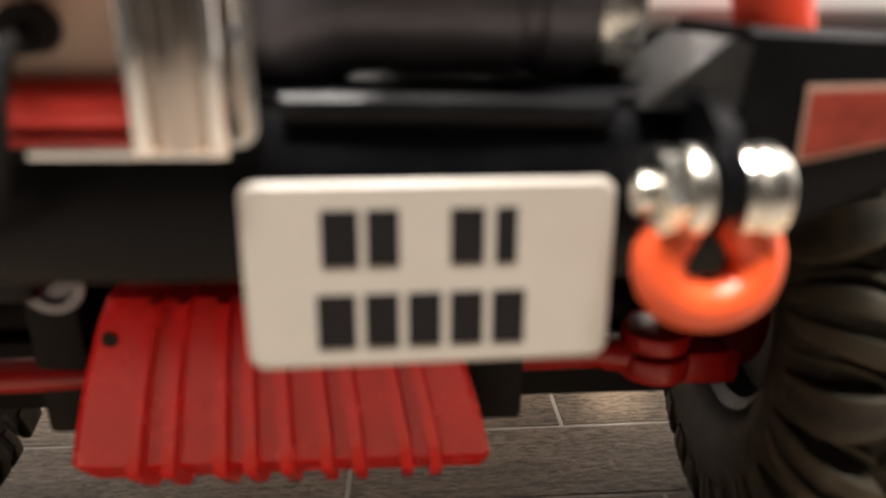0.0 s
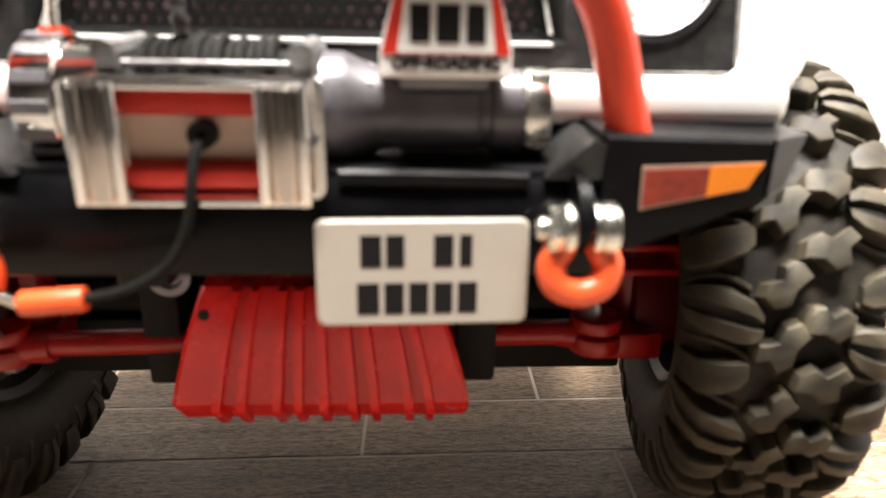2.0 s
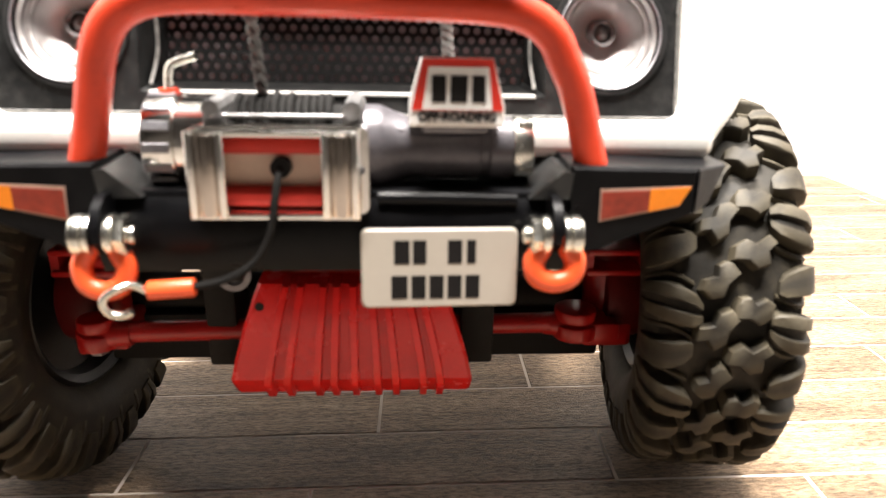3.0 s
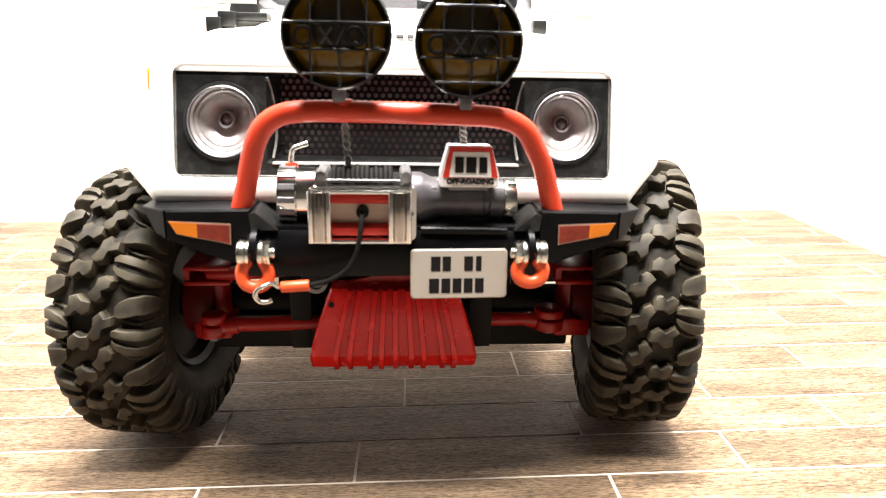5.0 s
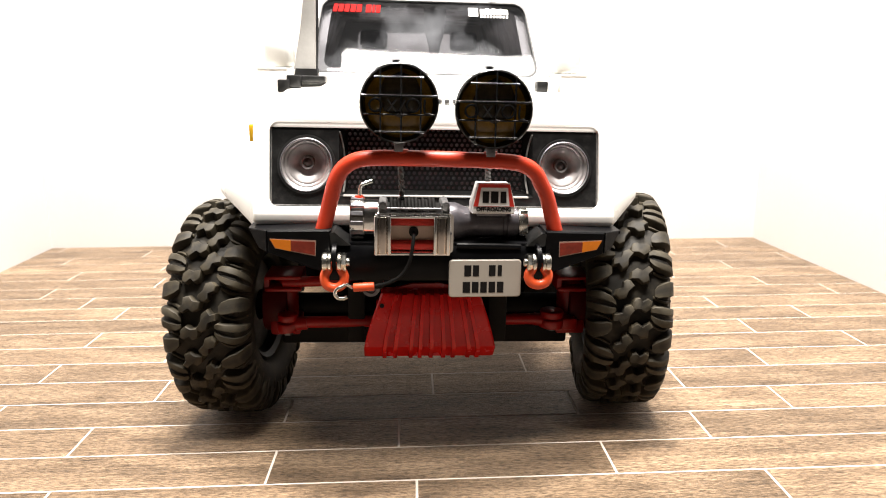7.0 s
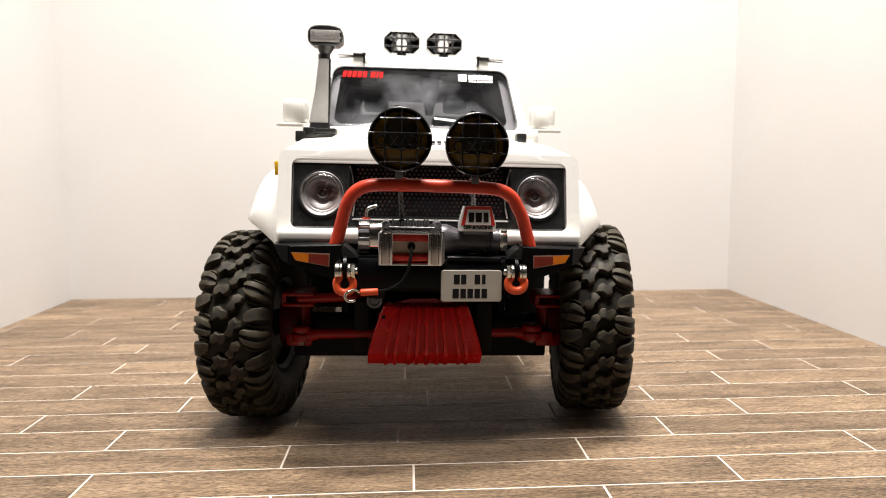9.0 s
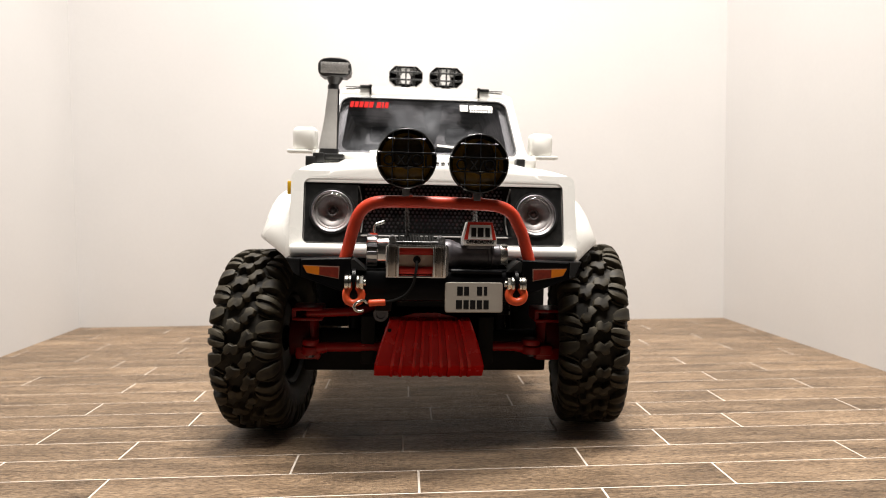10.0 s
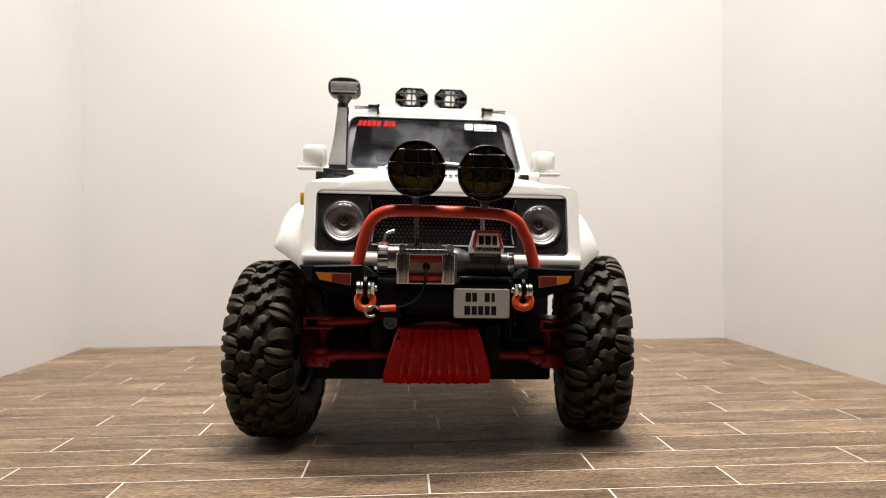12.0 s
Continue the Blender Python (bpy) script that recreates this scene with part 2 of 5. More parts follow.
M_RUBBER = surf("tyre_rubber", (0.0165, 0.0142, 0.0108), 0.64, var=0.35, scale=110, bump=0.25, fine=1800, spec=0.26, dust=(0.17, 0.135, 0.08), dust_amount=0.15)


def worn_edges(mt, col, lo, hi, amount):
    """Dusty, worn convex edges."""
    nt = mt.node_tree
    b = nt.nodes["Principled BSDF"]
    geo = nt.nodes.new("ShaderNodeNewGeometry")
    mr = nt.nodes.new("ShaderNodeMapRange")
    mr.inputs[1].default_value, mr.inputs[2].default_value, mr.inputs[3].default_value, mr.inputs[4].default_value = lo, hi, 0.0, amount
    nt.links.new(geo.outputs["Pointiness"], mr.inputs[0])
    mx = nt.nodes.new("ShaderNodeMix")
    mx.data_type = "RGBA"
    nt.links.new(mr.outputs[0], mx.inputs[0])
    nt.links.new(b.inputs["Base Color"].links[0].from_socket, mx.inputs[6])
    mx.inputs[7].default_value = (*col, 1)
    nt.links.new(mx.outputs[2], b.inputs["Base Color"])


worn_edges(M_RUBBER, (0.105, 0.086, 0.052), 0.53, 0.66, 0.6)
M_WHITE = surf("white_body_paint", (0.80, 0.79, 0.75), 0.28, var=0.03, scale=40, bump=0.03, coat=0.3)
M_BLACK = surf("satin_black_steel", (0.003, 0.003, 0.0035), 0.32, var=0.3, scale=130, bump=0.14, fine=1800, spec=0.11, dust=(0.08, 0.075, 0.07), dust_amount=0.02)
M_PLASTIC = surf("black_moulded_plastic", (0.009, 0.009, 0.009), 0.38, var=0.25, scale=150, bump=0.14, fine=1600, spec=0.45, dust=(0.15, 0.14, 0.13), dust_amount=0.06)
M_GRILLE = surf("worn_black_grille", (0.006, 0.006, 0.006), 0.46, var=0.3, scale=160, bump=0.3, fine=1400, spec=0.17, dust=(0.30, 0.29, 0.27), dust_amount=0.04)
# pale tone for rubbed edges and for the lit slope of the recess
M_WORN_LIT = surf("rubbed_and_lit_edge", (0.085, 0.082, 0.076), 0.6, var=0.9, scale=420, bump=0.2, fine=1500)
M_MESHBLACK = surf("black_mesh_plastic", (0.004, 0.004, 0.004), 0.7, var=0.3, scale=200, bump=0.2, fine=1400, spec=0.08)
M_GREYMETAL = surf("dark_cast_metal", (0.15, 0.145, 0.155), 0.42, metal=0.6, var=0.3, scale=200, bump=0.45, fine=1300)
M_CHROME = surf("chrome", (0.80, 0.78, 0.75), 0.14, metal=1.0, var=0.06, scale=200, bump=0.06, rvar=0.06)
M_REFLECTOR = surf("lamp_reflector", (0.72, 0.68, 0.67), 0.48, metal=0.78, var=0.14, scale=260, bump=0.30, fine=420)
M_ZINC = surf("zinc_plated_steel", (0.70, 0.68, 0.62), 0.24, metal=1.0, var=0.10, scale=300, bump=0.1)
M_ZINC2 = surf("grey_cast_zinc", (0.22, 0.215, 0.215), 0.40, metal=0.6, var=0.4, scale=320, bump=0.6, fine=900)
# polished steel tinted with the warm reflection seen on the rollers
M_REFLECTSTEEL = surf("steel_with_warm_reflection", (0.50, 0.44, 0.39), 0.16, metal=1.0, var=0.08, scale=200, bump=0.05)
M_ROLLER = surf("red_roller", (0.44, 0.028, 0.018), 0.6, var=0.1, scale=150, bump=0.05, spec=0.2)
M_RED = surf("red_painted_tube", (0.50, 0.040, 0.014), 0.40, var=0.14, scale=70, bump=0.10, spec=0.32)
M_REDPLASTIC = surf("red_anodised", (0.32, 0.008, 0.007), 0.34, var=0.2, scale=90, bump=0.10, spec=0.4)
M_SKID = surf("red_skid_plastic", (0.70, 0.014, 0.012), 0.25, var=0.10, scale=110, bump=0.16, fine=900, spec=0.45)
# red anodised again with its shade mixed in, for the recessed knuckle discs
M_SHADEDRED = surf("shaded_red_anodised", (0.085, 0.004, 0.004), 0.5, var=0.2, scale=90, bump=0.10, spec=0.2)
M_ORANGE = surf("orange_shackle_paint", (0.72, 0.085, 0.020), 0.40, var=0.10, scale=140, bump=0.06)
M_AMBERSTK = surf("amber_sticker", (0.68, 0.19, 0.006), 0.35, var=0.10, scale=220, bump=0.04)
M_YELLOWSTK = surf("yellow_marker", (0.78, 0.46, 0.02), 0.35, var=0.06, scale=200)
M_REDSTK = surf("dark_red_sticker", (0.20, 0.022, 0.010), 0.35, var=0.35, scale=260, bump=0.04)
M_STKEDGE = surf("sticker_paper_edge", (0.34, 0.22, 0.17), 0.6, var=0.1, scale=300)
M_STKWHITE = surf("white_sticker", (0.76, 0.74, 0.72), 0.45, var=0.03, scale=200)
M_STKRED = surf("bright_red_sticker", (0.62, 0.030, 0.016), 0.42, var=0.06, scale=200)
M_PLATE = surf("ivory_plate", (0.38, 0.34, 0.29), 0.42, var=0.035, scale=110, bump=0.04)
M_INK = surf("black_ink", (0.006, 0.005, 0.005), 0.6, var=0.2, scale=300, spec=0.2)
M_ROPE = surf("black_rope", (0.009, 0.0085, 0.008), 0.7, var=0.5, scale=900, bump=0.6, fine=2500, spec=0.10)
M_BEIGE = surf("grey_drum_flange", (0.66, 0.50, 0.38), 0.45, var=0.08, scale=150)
M_RUBBERSEAL = surf("black_rubber_seal", (0.02, 0.02, 0.02), 0.5, var=0.2, scale=200)
M_SNORKEL = surf("grey_snorkel_plastic", (0.30, 0.29, 0.275), 0.42, var=0.08, scale=150, bump=0.12)
M_MESHGREY = surf("grey_intake_mesh", (0.30, 0.29, 0.28), 0.5, var=0.2, scale=400)
M_INTERIOR = surf("dark_interior", (0.012, 0.0115, 0.011), 0.75, var=0.2, scale=60, spec=0.2)
M_BEHIND = surf("dusty_radiator", (0.21, 0.20, 0.215), 0.7, var=0.5, scale=300, bump=0.2)
M_GLASS = thin_glass("windscreen_glass", (0.40, 0.40, 0.42), 0.035, ior=1.24, painted_reflection=0.14)
M_LENS = thin_glass("clear_lens", (0.97, 0.97, 0.97), 0.03)
M_AMBERDARK = surf("brown_inner_lens", (0.045, 0.030, 0.012), 0.14, var=0.5, scale=150, bump=0.12)
M_CABLE = surf("grey_twisted_cable", (0.09, 0.088, 0.085), 0.38, var=0.3, scale=500, bump=0.2)
M_AMBERLENS = surf("amber_lamp_lens", (0.31, 0.165, 0.013), 0.16, var=0.4, scale=120, bump=0.15, coat=0.3)
M_GUARD = surf("glossy_black_guard", (0.004, 0.004, 0.004), 0.20, var=0.2, scale=200, bump=0.16, fine=1500, spec=0.42)
M_MOTOR = surf("black_cast_motor", (0.105, 0.098, 0.108), 0.34, metal=0.35, var=0.25, scale=220, bump=0.16, fine=1500)
M_SUNSTRIP = surf("red_sun_strip_sticker", (0.34, 0.010, 0.009), 0.75, var=0.08, scale=200, spec=0.05)
M_BULB = surf("smoky_bulb", (0.16, 0.145, 0.145), 0.22, var=0.1, scale=200)


# ---------- the display box ----------
def structure(ob, label, category=""):
    return tagged(ob, label, category, kind="structure")


bm = bmesh.new()
loft(bm, [[(-0.434, 0.482, z), (0.4025, 0.477, z), (0.4025, 0.4825, z), (-0.434, 0.4875, z)] for z in (-0.005, 0.68)])
structure(part("wall_back", bm, M_WALL), "smooth white board standing behind the truck", "wall")
bm = bmesh.new()
loft(bm, [[(-0.4325, 0.488, z), (-0.4385, 0.488, z), (-0.4275, -0.090, z), (-0.4215, -0.090, z)] for z in (-0.005, 0.6805)])
structure(part("wall_west", bm, M_WALL), "smooth white side board of the display box", "wall")
bm = bmesh.new()
loft(bm, [[(0.4010, 0.483, z), (0.4070, 0.483, z), (0.4110, -0.090, z), (0.4050, -0.090, z)] for z in (-0.005, 0.6805)])
structure(part("wall_east", bm, M_WALL), "smooth white side board of the display box", "wall")

# the table and the room behind the camera
bm = bmesh.new()
box(bm, (-0.95, -0.75, -0.040), (0.95, 0.55, -0.0125), 0.003)
structure(part("table_top", bm, M_TABLE), "dark table top under the display board", "table")
bm = bmesh.new()
box(bm, (-0.95, -1.15, -0.80), (0.95, 0.60, -0.76))
structure(part("room_floor", bm, M_ROOM), "plain floor of the room around the table", "floor")
bm = bmesh.new()
box(bm, (-0.95, -1.15, 1.60), (0.95, 0.60, 1.64))
structure(part("room_ceiling", bm, M_ROOM), "plain ceiling of the room", "ceiling")
for nm, lo, hi in (("room_wall_south", (-0.95, -1.19, -0.76), (0.95, -1.15, 1.60)), ("room_wall_north", (-0.95, 0.60, -0.76), (0.95, 0.64, 1.60)),
                   ("room_wall_west", (-0.99, -1.15, -0.76), (-0.95, 0.60, 1.60)), ("room_wall_east", (0.95, -1.15, -0.76), (0.99, 0.60, 1.60))):
    bm = bmesh.new()
    box(bm, lo, hi)
    structure(part(nm, bm, M_ROOM), "plain painted wall of the room", "wall")

# ---------- the truck ----------
truck = new("model_truck")
truck.location = (0, 0.046, 0)
tagged(truck, "white off-road model truck with black bumper and red bars", "model truck")
TR = Matrix.Translation((0, -0.046, 0))
# the body leans a little on its springs; the wheels stand upright
BODY = TR @ pose(-0.0039, 0.0121, -0.0031, 1.16, 1.62, 1.5)


def tp(name, bm, material, label="", parent=None, sharp=35):
    """A part of the truck, built in the place's own coordinates."""
    if parent is None:
        return part(name, bm, material, truck, label, sharp, BODY)
    return part(name, bm, material, parent, label, sharp)


# tyres and wheels
def tyre_mesh(bm):
    """A mud tyre: a round carcass, forked and plain shoulder lugs in turn, and two rows of crooked middle blocks with open gaps."""
    prof = [(-0.0150, 0.031), (-0.0190, 0.034), (-0.0212, 0.041), (-0.0206, 0.0485), (-0.0182, 0.0535), (-0.0135, 0.0554), (-0.006, 0.0561), (0.006, 0.0561),
            (0.0135, 0.0554), (0.0182, 0.0535), (0.0206, 0.0485), (0.0212, 0.041), (0.0190, 0.034), (0.0150, 0.031)]
    lathe(bm, prof, (0, 0, 0), (1, 0, 0), 84, close=True)

    def at(v, r, a):
        return Vector((v * 0.76, r * math.cos(a), r * math.sin(a)))
    rows = 26
    pitch = math.tau / rows
    rnd = random.Random(4)
    for k in range(rows):
        for side in (-1, 1):
            a = pitch * (k + (0.5 if side > 0 else 0.0))
            forked = k % 2 == 0
            # across the tread and down the shoulder: place, radius, slant
            path = ([(0.0112, 0.0599, -0.0020), (0.0138, 0.0607, -0.0013), (0.0188, 0.0606, -0.0002), (0.0236, 0.0593, 0.0006), (0.0268, 0.0560, 0.0012), (0.0286, 0.0508, 0.0014), (0.0284, 0.0450, 0.0012)] if forked else
                    [(0.0136, 0.0596, 0.0022), (0.0160, 0.0603, 0.0016), (0.0205, 0.0601, 0.0006), (0.0242, 0.0587, 0.0), (0.0270, 0.0556, -0.0004), (0.0286, 0.0506, -0.0006), (0.0284, 0.0462, -0.0008)])
            wid = [0.0026, 0.0043, 0.0050, 0.0051, 0.0050, 0.0048, 0.0036] if forked else [0.0018, 0.0031, 0.0037, 0.0039, 0.0040, 0.0040, 0.0028]
            rings = []
            for i, ((v, r, s), w) in enumerate(zip(path, wid)):
                dip = 0.0016 if (forked and i <= 4) else 0.0004 if forked else 0.0
                hgt = 0.0056 if i < 4 else 0.0036
                p, q = path[max(i - 1, 0)], path[min(i + 1, len(path) - 1)]
                tv, tr = q[0] - p[0], q[1] - p[1]
                ln = math.hypot(tv, tr)
                nv, nr = -tr / ln, tv / ln
                w *= 1 + 0.06 * rnd.uniform(-1, 1)
                sec = []
                for f, h in ((-1.14, -hgt), (-1.04, -0.0014), (-1.0, -0.0004), (-0.90, 0.0), (-0.34, 0.0), (-0.24, -dip), (0.20, -dip), (0.30, 0.0), (0.90, 0.0), (1.0, -0.0004), (1.04, -0.0014), (1.14, -hgt)):
                    sec.append(at(side * (v + nv * h), r + nr * h, a + (s * side + f * w) / 0.060))
                rings.append(sec)
            loft(bm, rings)
            # a thin raised rib runs down the shoulder between two lugs
            ar = a + pitch * (0.52 if forked else 0.46)
            ridge = [(0.0135, 0.0566, -0.0022), (0.0175, 0.0566, -0.0004), (0.0215, 0.0556, 0.0006), (0.0248, 0.0530, 0.0004), (0.0272, 0.0490, -0.0002), (0.0278, 0.0445, -0.0006)]
            rings = []
            for v, r, s in ridge:
                rings.append([at(side * v, r - 0.0030, ar + (s * side + f * 0.0009) / 0.060) for f in (-1.4,)] + [at(side * v, r + h, ar + (s * side + f * 0.0009) / 0.060) for f, h in ((-0.9, -0.0002), (-0.4, 0.0004), (0.4, 0.0004), (0.9, -0.0002))] + [at(side * v, r - 0.0030, ar + (s * side + 1.4 * 0.0009) / 0.060)])
            loft(bm, rings)
            # the middle blocks, like crooked arrows
            am = a + pitch * (0.50 + 0.06 * rnd.uniform(-1, 1))
            big = k % 2 == 0
            poly = ([(-0.0036, -0.0050), (-0.0008, -0.0068), (0.0010, -0.0030), (0.0040, -0.0012), (0.0044, 0.0026), (0.0012, 0.0036), (0.0004, 0.0066), (-0.0024, 0.0052), (-0.0016, 0.0008), (-0.0040, -0.0014)] if big else
                    [(-0.0028, -0.0046), (0.0002, -0.0060), (0.0016, -0.0018), (0.0040, 0.0004), (0.0034, 0.0038), (0.0004, 0.0056), (-0.0016, 0.0040), (-0.0012, 0.0006), (-0.0036, -0.0006), (-0.0040, -0.0030)])
            poly = [(s * 1.08, v * 1.16) for s, v in poly]
            c = side * 0.0058
            tw = radians(22 * side + rnd.uniform(-5, 5))
            rings = []
            for r, f in ((0.0553, 1.10), (0.0596, 1.01), (0.0605, 0.96), (0.0608, 0.86)):
                sec = []
                for s, v in poly:
                    s2, v2 = s * math.cos(tw) - v * math.sin(tw), s * math.sin(tw) + v * math.cos(tw)
                    sec.append(at(c + side * v2 * f, r, am + s2 * f / 0.06))
                rings.append(sec)
            loft(bm, rings)
    return bm


def rim_mesh(bm):
    lathe(bm, [(-0.0155, 0.0315), (-0.0165, 0.0300), (-0.0145, 0.0275), (-0.010, 0.0262), (0.010, 0.0262), (0.0145, 0.0275), (0.0165, 0.0300), (0.0155, 0.0315), (0.008, 0.0290), (-0.008, 0.0290)], (0, 0, 0), (1, 0, 0), 48, close=True)
    lathe(bm, [(0.004, 0.0265), (0.008, 0.0262), (0.012, 0.0100), (0.014, 0.0060), (0.010, 0.0001), (0.004, 0.0001), (0.002, 0.0080)], (0, 0, 0), (1, 0, 0), 48, close=True)
    lathe(bm, [(-0.009, 0.0262), (-0.006, 0.0262), (-0.005, 0.0090), (-0.011, 0.0090)], (0, 0, 0), (1, 0, 0), 48, close=True)
    return bm


def wheel_at(x, y, steer, size=0.985):
    w = new("wheel")
    w.parent, w.matrix_parent_inverse = truck, Matrix.Identity(4)
    w.matrix_basis = TR @ pose(x, y, 0.0607 * size, 0, 0, steer) @ (pose(0, 0, 0, 0, 0, 180) if x < 0 else Matrix.Identity(4)) @ Matrix.Scale(size, 4)
    return w


first = wheel_at(0.1048, 0.0592, -7.5, 0.994)
tyre = part("tyre", tyre_mesh(bmesh.new()), M_RUBBER, first, "chunky black rubber mud tyre with dusty tread", 40)
rim = part("rim", rim_mesh(bmesh.new()), M_PLASTIC, first, "black wheel rim")
for x, y, st, turn in ((-0.1094, 0.0610, -7.5, 31), (0.0990, 0.358, 1.5, 77), (-0.1130, 0.353, 1.5, 140)):
    w = wheel_at(x, y, st)
    for o in (tyre, rim):
        c = o.copy()
        scene.collection.objects.link(c)
        c.parent, c.matrix_parent_inverse, c.matrix_basis = w, Matrix.Identity(4), pose(0, 0, 0, turn)

# axles, steering and chassis
for yy in (0.050, 0.348):
    bm = bmesh.new()
    rod(bm, (-0.084, yy, 0.0595), (0.084, yy, 0.0595), 0.0068, seg=18)
    box(bm, (-0.082, yy - 0.010, 0.0395), (-0.028, yy + 0.006, 0.0560), 0.0015)
    box(bm, (0.026, yy - 0.010, 0.0395), (0.080, yy + 0.006, 0.0560), 0.0015)
    tp("axle", bm, M_INTERIOR, "black plastic axle housing")
    bm = bmesh.new()
    bmesh.ops.create_uvsphere(bm, u_segments=20, v_segments=12, radius=0.019, matrix=Matrix.Translation((0.0 if yy < 0.1 else 0.01, yy, 0.062)))
    rod(bm, (0.0, yy - 0.002, 0.062), (0.0, yy + 0.040, 0.068), 0.008)
    tp("differential", bm, M_INTERIOR)
for sx in (-1, 1):
    bm = bmesh.new()
    box(bm, (sx * 0.030 - 0.005, -0.012, 0.088), (sx * 0.030 + 0.005, 0.40, 0.106), 0.0012)
    tp("frame_rail", bm, M_BLACK, "black chassis rail")
    # knuckle: upper and lower ears with a king pin and a backing disc
    bm = bmesh.new()
    kx = sx * 0.078
    rod(bm, (kx, 0.036, 0.050), (kx, 0.036, 0.080), 0.0062, seg=24, bevel=0.0008)
    tp("king_pin", bm, M_REDPLASTIC, "red king pin")
    bm = bmesh.new()
    box(bm, (kx - 0.0095, 0.022, 0.0758), (kx + 0.0095, 0.044, 0.0778), 0.0008)
    box(bm, (kx - 0.0095, 0.022, 0.0822), (kx + 0.0095, 0.044, 0.0842), 0.0008)
    for ex in (-0.0085, 0.0085):
        box(bm, (kx + ex - 0.0012, 0.0235, 0.0770), (kx + ex + 0.0012, 0.0430, 0.0830))
    tp("steering_arm", bm, M_REDPLASTIC, "red boxed steering arm")
    bm = bmesh.new()
    box(bm, (kx - 0.0080, 0.026, 0.0500), (kx + 0.0080, 0.044, 0.0585), 0.0016)
    tp("lower_ear", bm, M_REDPLASTIC)
    bm = bmesh.new()
    rod(bm, (kx - sx * 0.001, 0.040, 0.0640), (kx + sx * 0.012, 0.040, 0.0640), 0.0150, seg=32, bevel=0.001)
    tp("steering_knuckle", bm, M_SHADEDRED, "red anodised steering knuckle")
    bm = bmesh.new()
    rx, ry = (0.0665, 0.0240) if sx > 0 else (-0.0755, 0.0190)
    wide = 0.0070 if sx > 0 else 0.0056
    rod(bm, (rx, ry, 0.0555), (rx, ry, 0.0605), wide, seg=24, bevel=0.0008)
    rod(bm, (rx, ry, 0.0612), (rx, ry, 0.0650), wide * 0.92, seg=24, bevel=0.0008)
    rod(bm, (rx, ry, 0.0590), (rx - sx * 0.010, ry, 0.0597), 0.0042, 0.0034)
    box(bm, (min(rx, sx * 0.080), ry - 0.004, 0.0545), (max(rx, sx * 0.080), 0.040, 0.0610), 0.0012)
    tp("rod_end", bm, M_REDPLASTIC)
    bm = bmesh.new()
    rod(bm, (rx, ry, 0.0535), (rx, ry, 0.0556), 0.0026, seg=6)
    tp("bolt", bm, M_GREYMETAL)
    # coil-over damper
    bm = bmesh.new()
    for k in range(9):
        rod(bm, (sx * 0.050, 0.050 + 0.001 * k, 0.076 + 0.0042 * k), (sx * 0.050, 0.0505 + 0.001 * k, 0.0785 + 0.0042 * k), 0.0065, seg=18)
    rod(bm, (sx * 0.050, 0.049, 0.066), (sx * 0.050, 0.060, 0.125), 0.0035)
    tp("damper", bm, M_PLASTIC, "black coil-over damper")
    bm = bmesh.new()
    box(bm, (sx * 0.064 - 0.014, 0.000, 0.108), (sx * 0.064 + 0.014, 0.10, 0.120), 0.002)
    tp("inner_wing", bm, M_INTERIOR)
bm = bmesh.new()
rod(bm, (-0.072, 0.0192, 0.0600), (0.062, 0.0238, 0.0600), 0.0031, seg=18)
tp("tie_rod", bm, M_REDPLASTIC, "red steering tie rod")
bm = bmesh.new()
tube(bm, [(-0.078, 0.026, 0.0800), (-0.060, 0.023, 0.0815), (-0.045, 0.026, 0.0820), (-0.036, 0.032, 0.0840)], 0.0028)
tp("drag_link", bm, M_REDPLASTIC, "red steering drag link")
# white block in place of the bright background glimpsed through a gap
bm = bmesh.new()
box(bm, (0.0560, 0.0725, 0.0628), (0.0580, 0.0745, 0.0648), 0.0003)
tp("gap_glimpse", bm, M_STKWHITE, "small white block for a bright glimpse through a gap")
for x0, x1 in ((-0.0440, -0.0350), (0.0305, 0.0405)):
    bm = bmesh.new()
    box(bm, (x0, 0.018, 0.0490), (x1, 0.036, 0.0800), 0.0012)
    tp("link_mount", bm, M_INTERIOR, "black link mount")
bm = bmesh.new()
box(bm, (-0.022, 0.018, 0.086), (0.024, 0.060, 0.112), 0.002)
tp("steering_servo", bm, M_INTERIOR, "black steering servo")
bm = bmesh.new()
lathe(bm, [(0, 0.0042), (0.0006, 0.0046), (0.0014, 0.0046), (0.0014, 0.0030), (0.0004, 0.0026), (0.0004, 0.0002)], (-0.0315, 0.006, 0.0835), (0, -1, 0), 28)
tp("washer_bolt", bm, M_GREYMETAL, "grey bolt with a wide washer")
bm = bmesh.new()
box(bm, (-0.033, 0.10, 0.082), (0.033, 0.30, 0.118), 0.003)
tp("gearbox_tray", bm, M_INTERIOR)

# fillers added to keep the gaps behind the front axle dark
bm = bmesh.new()
box(bm, (-0.055, 0.076, 0.050), (0.062, 0.080, 0.112), 0.001)
tp("dark_filler_plate", bm, M_INTERIOR)
for x0, x1 in ((-0.086, -0.044), (0.048, 0.0945)):
    bm = bmesh.new()
    box(bm, (x0, 0.112, 0.0555 if x0 < 0 else 0.045), (x1, 0.116, 0.150), 0.001)
    tp("dark_filler_panel", bm, M_INTERIOR, "black filler panel that darkens the gap beside the axle")

# ribbed skid plate in front of the differential
SK = [(0.0140, 0.0800), (0.0096, 0.0790), (0.0080, 0.0755), (0.0070, 0.0660), (0.0066, 0.0570), (0.0058, 0.0512), (0.0072, 0.0494), (0.0132, 0.0430)]


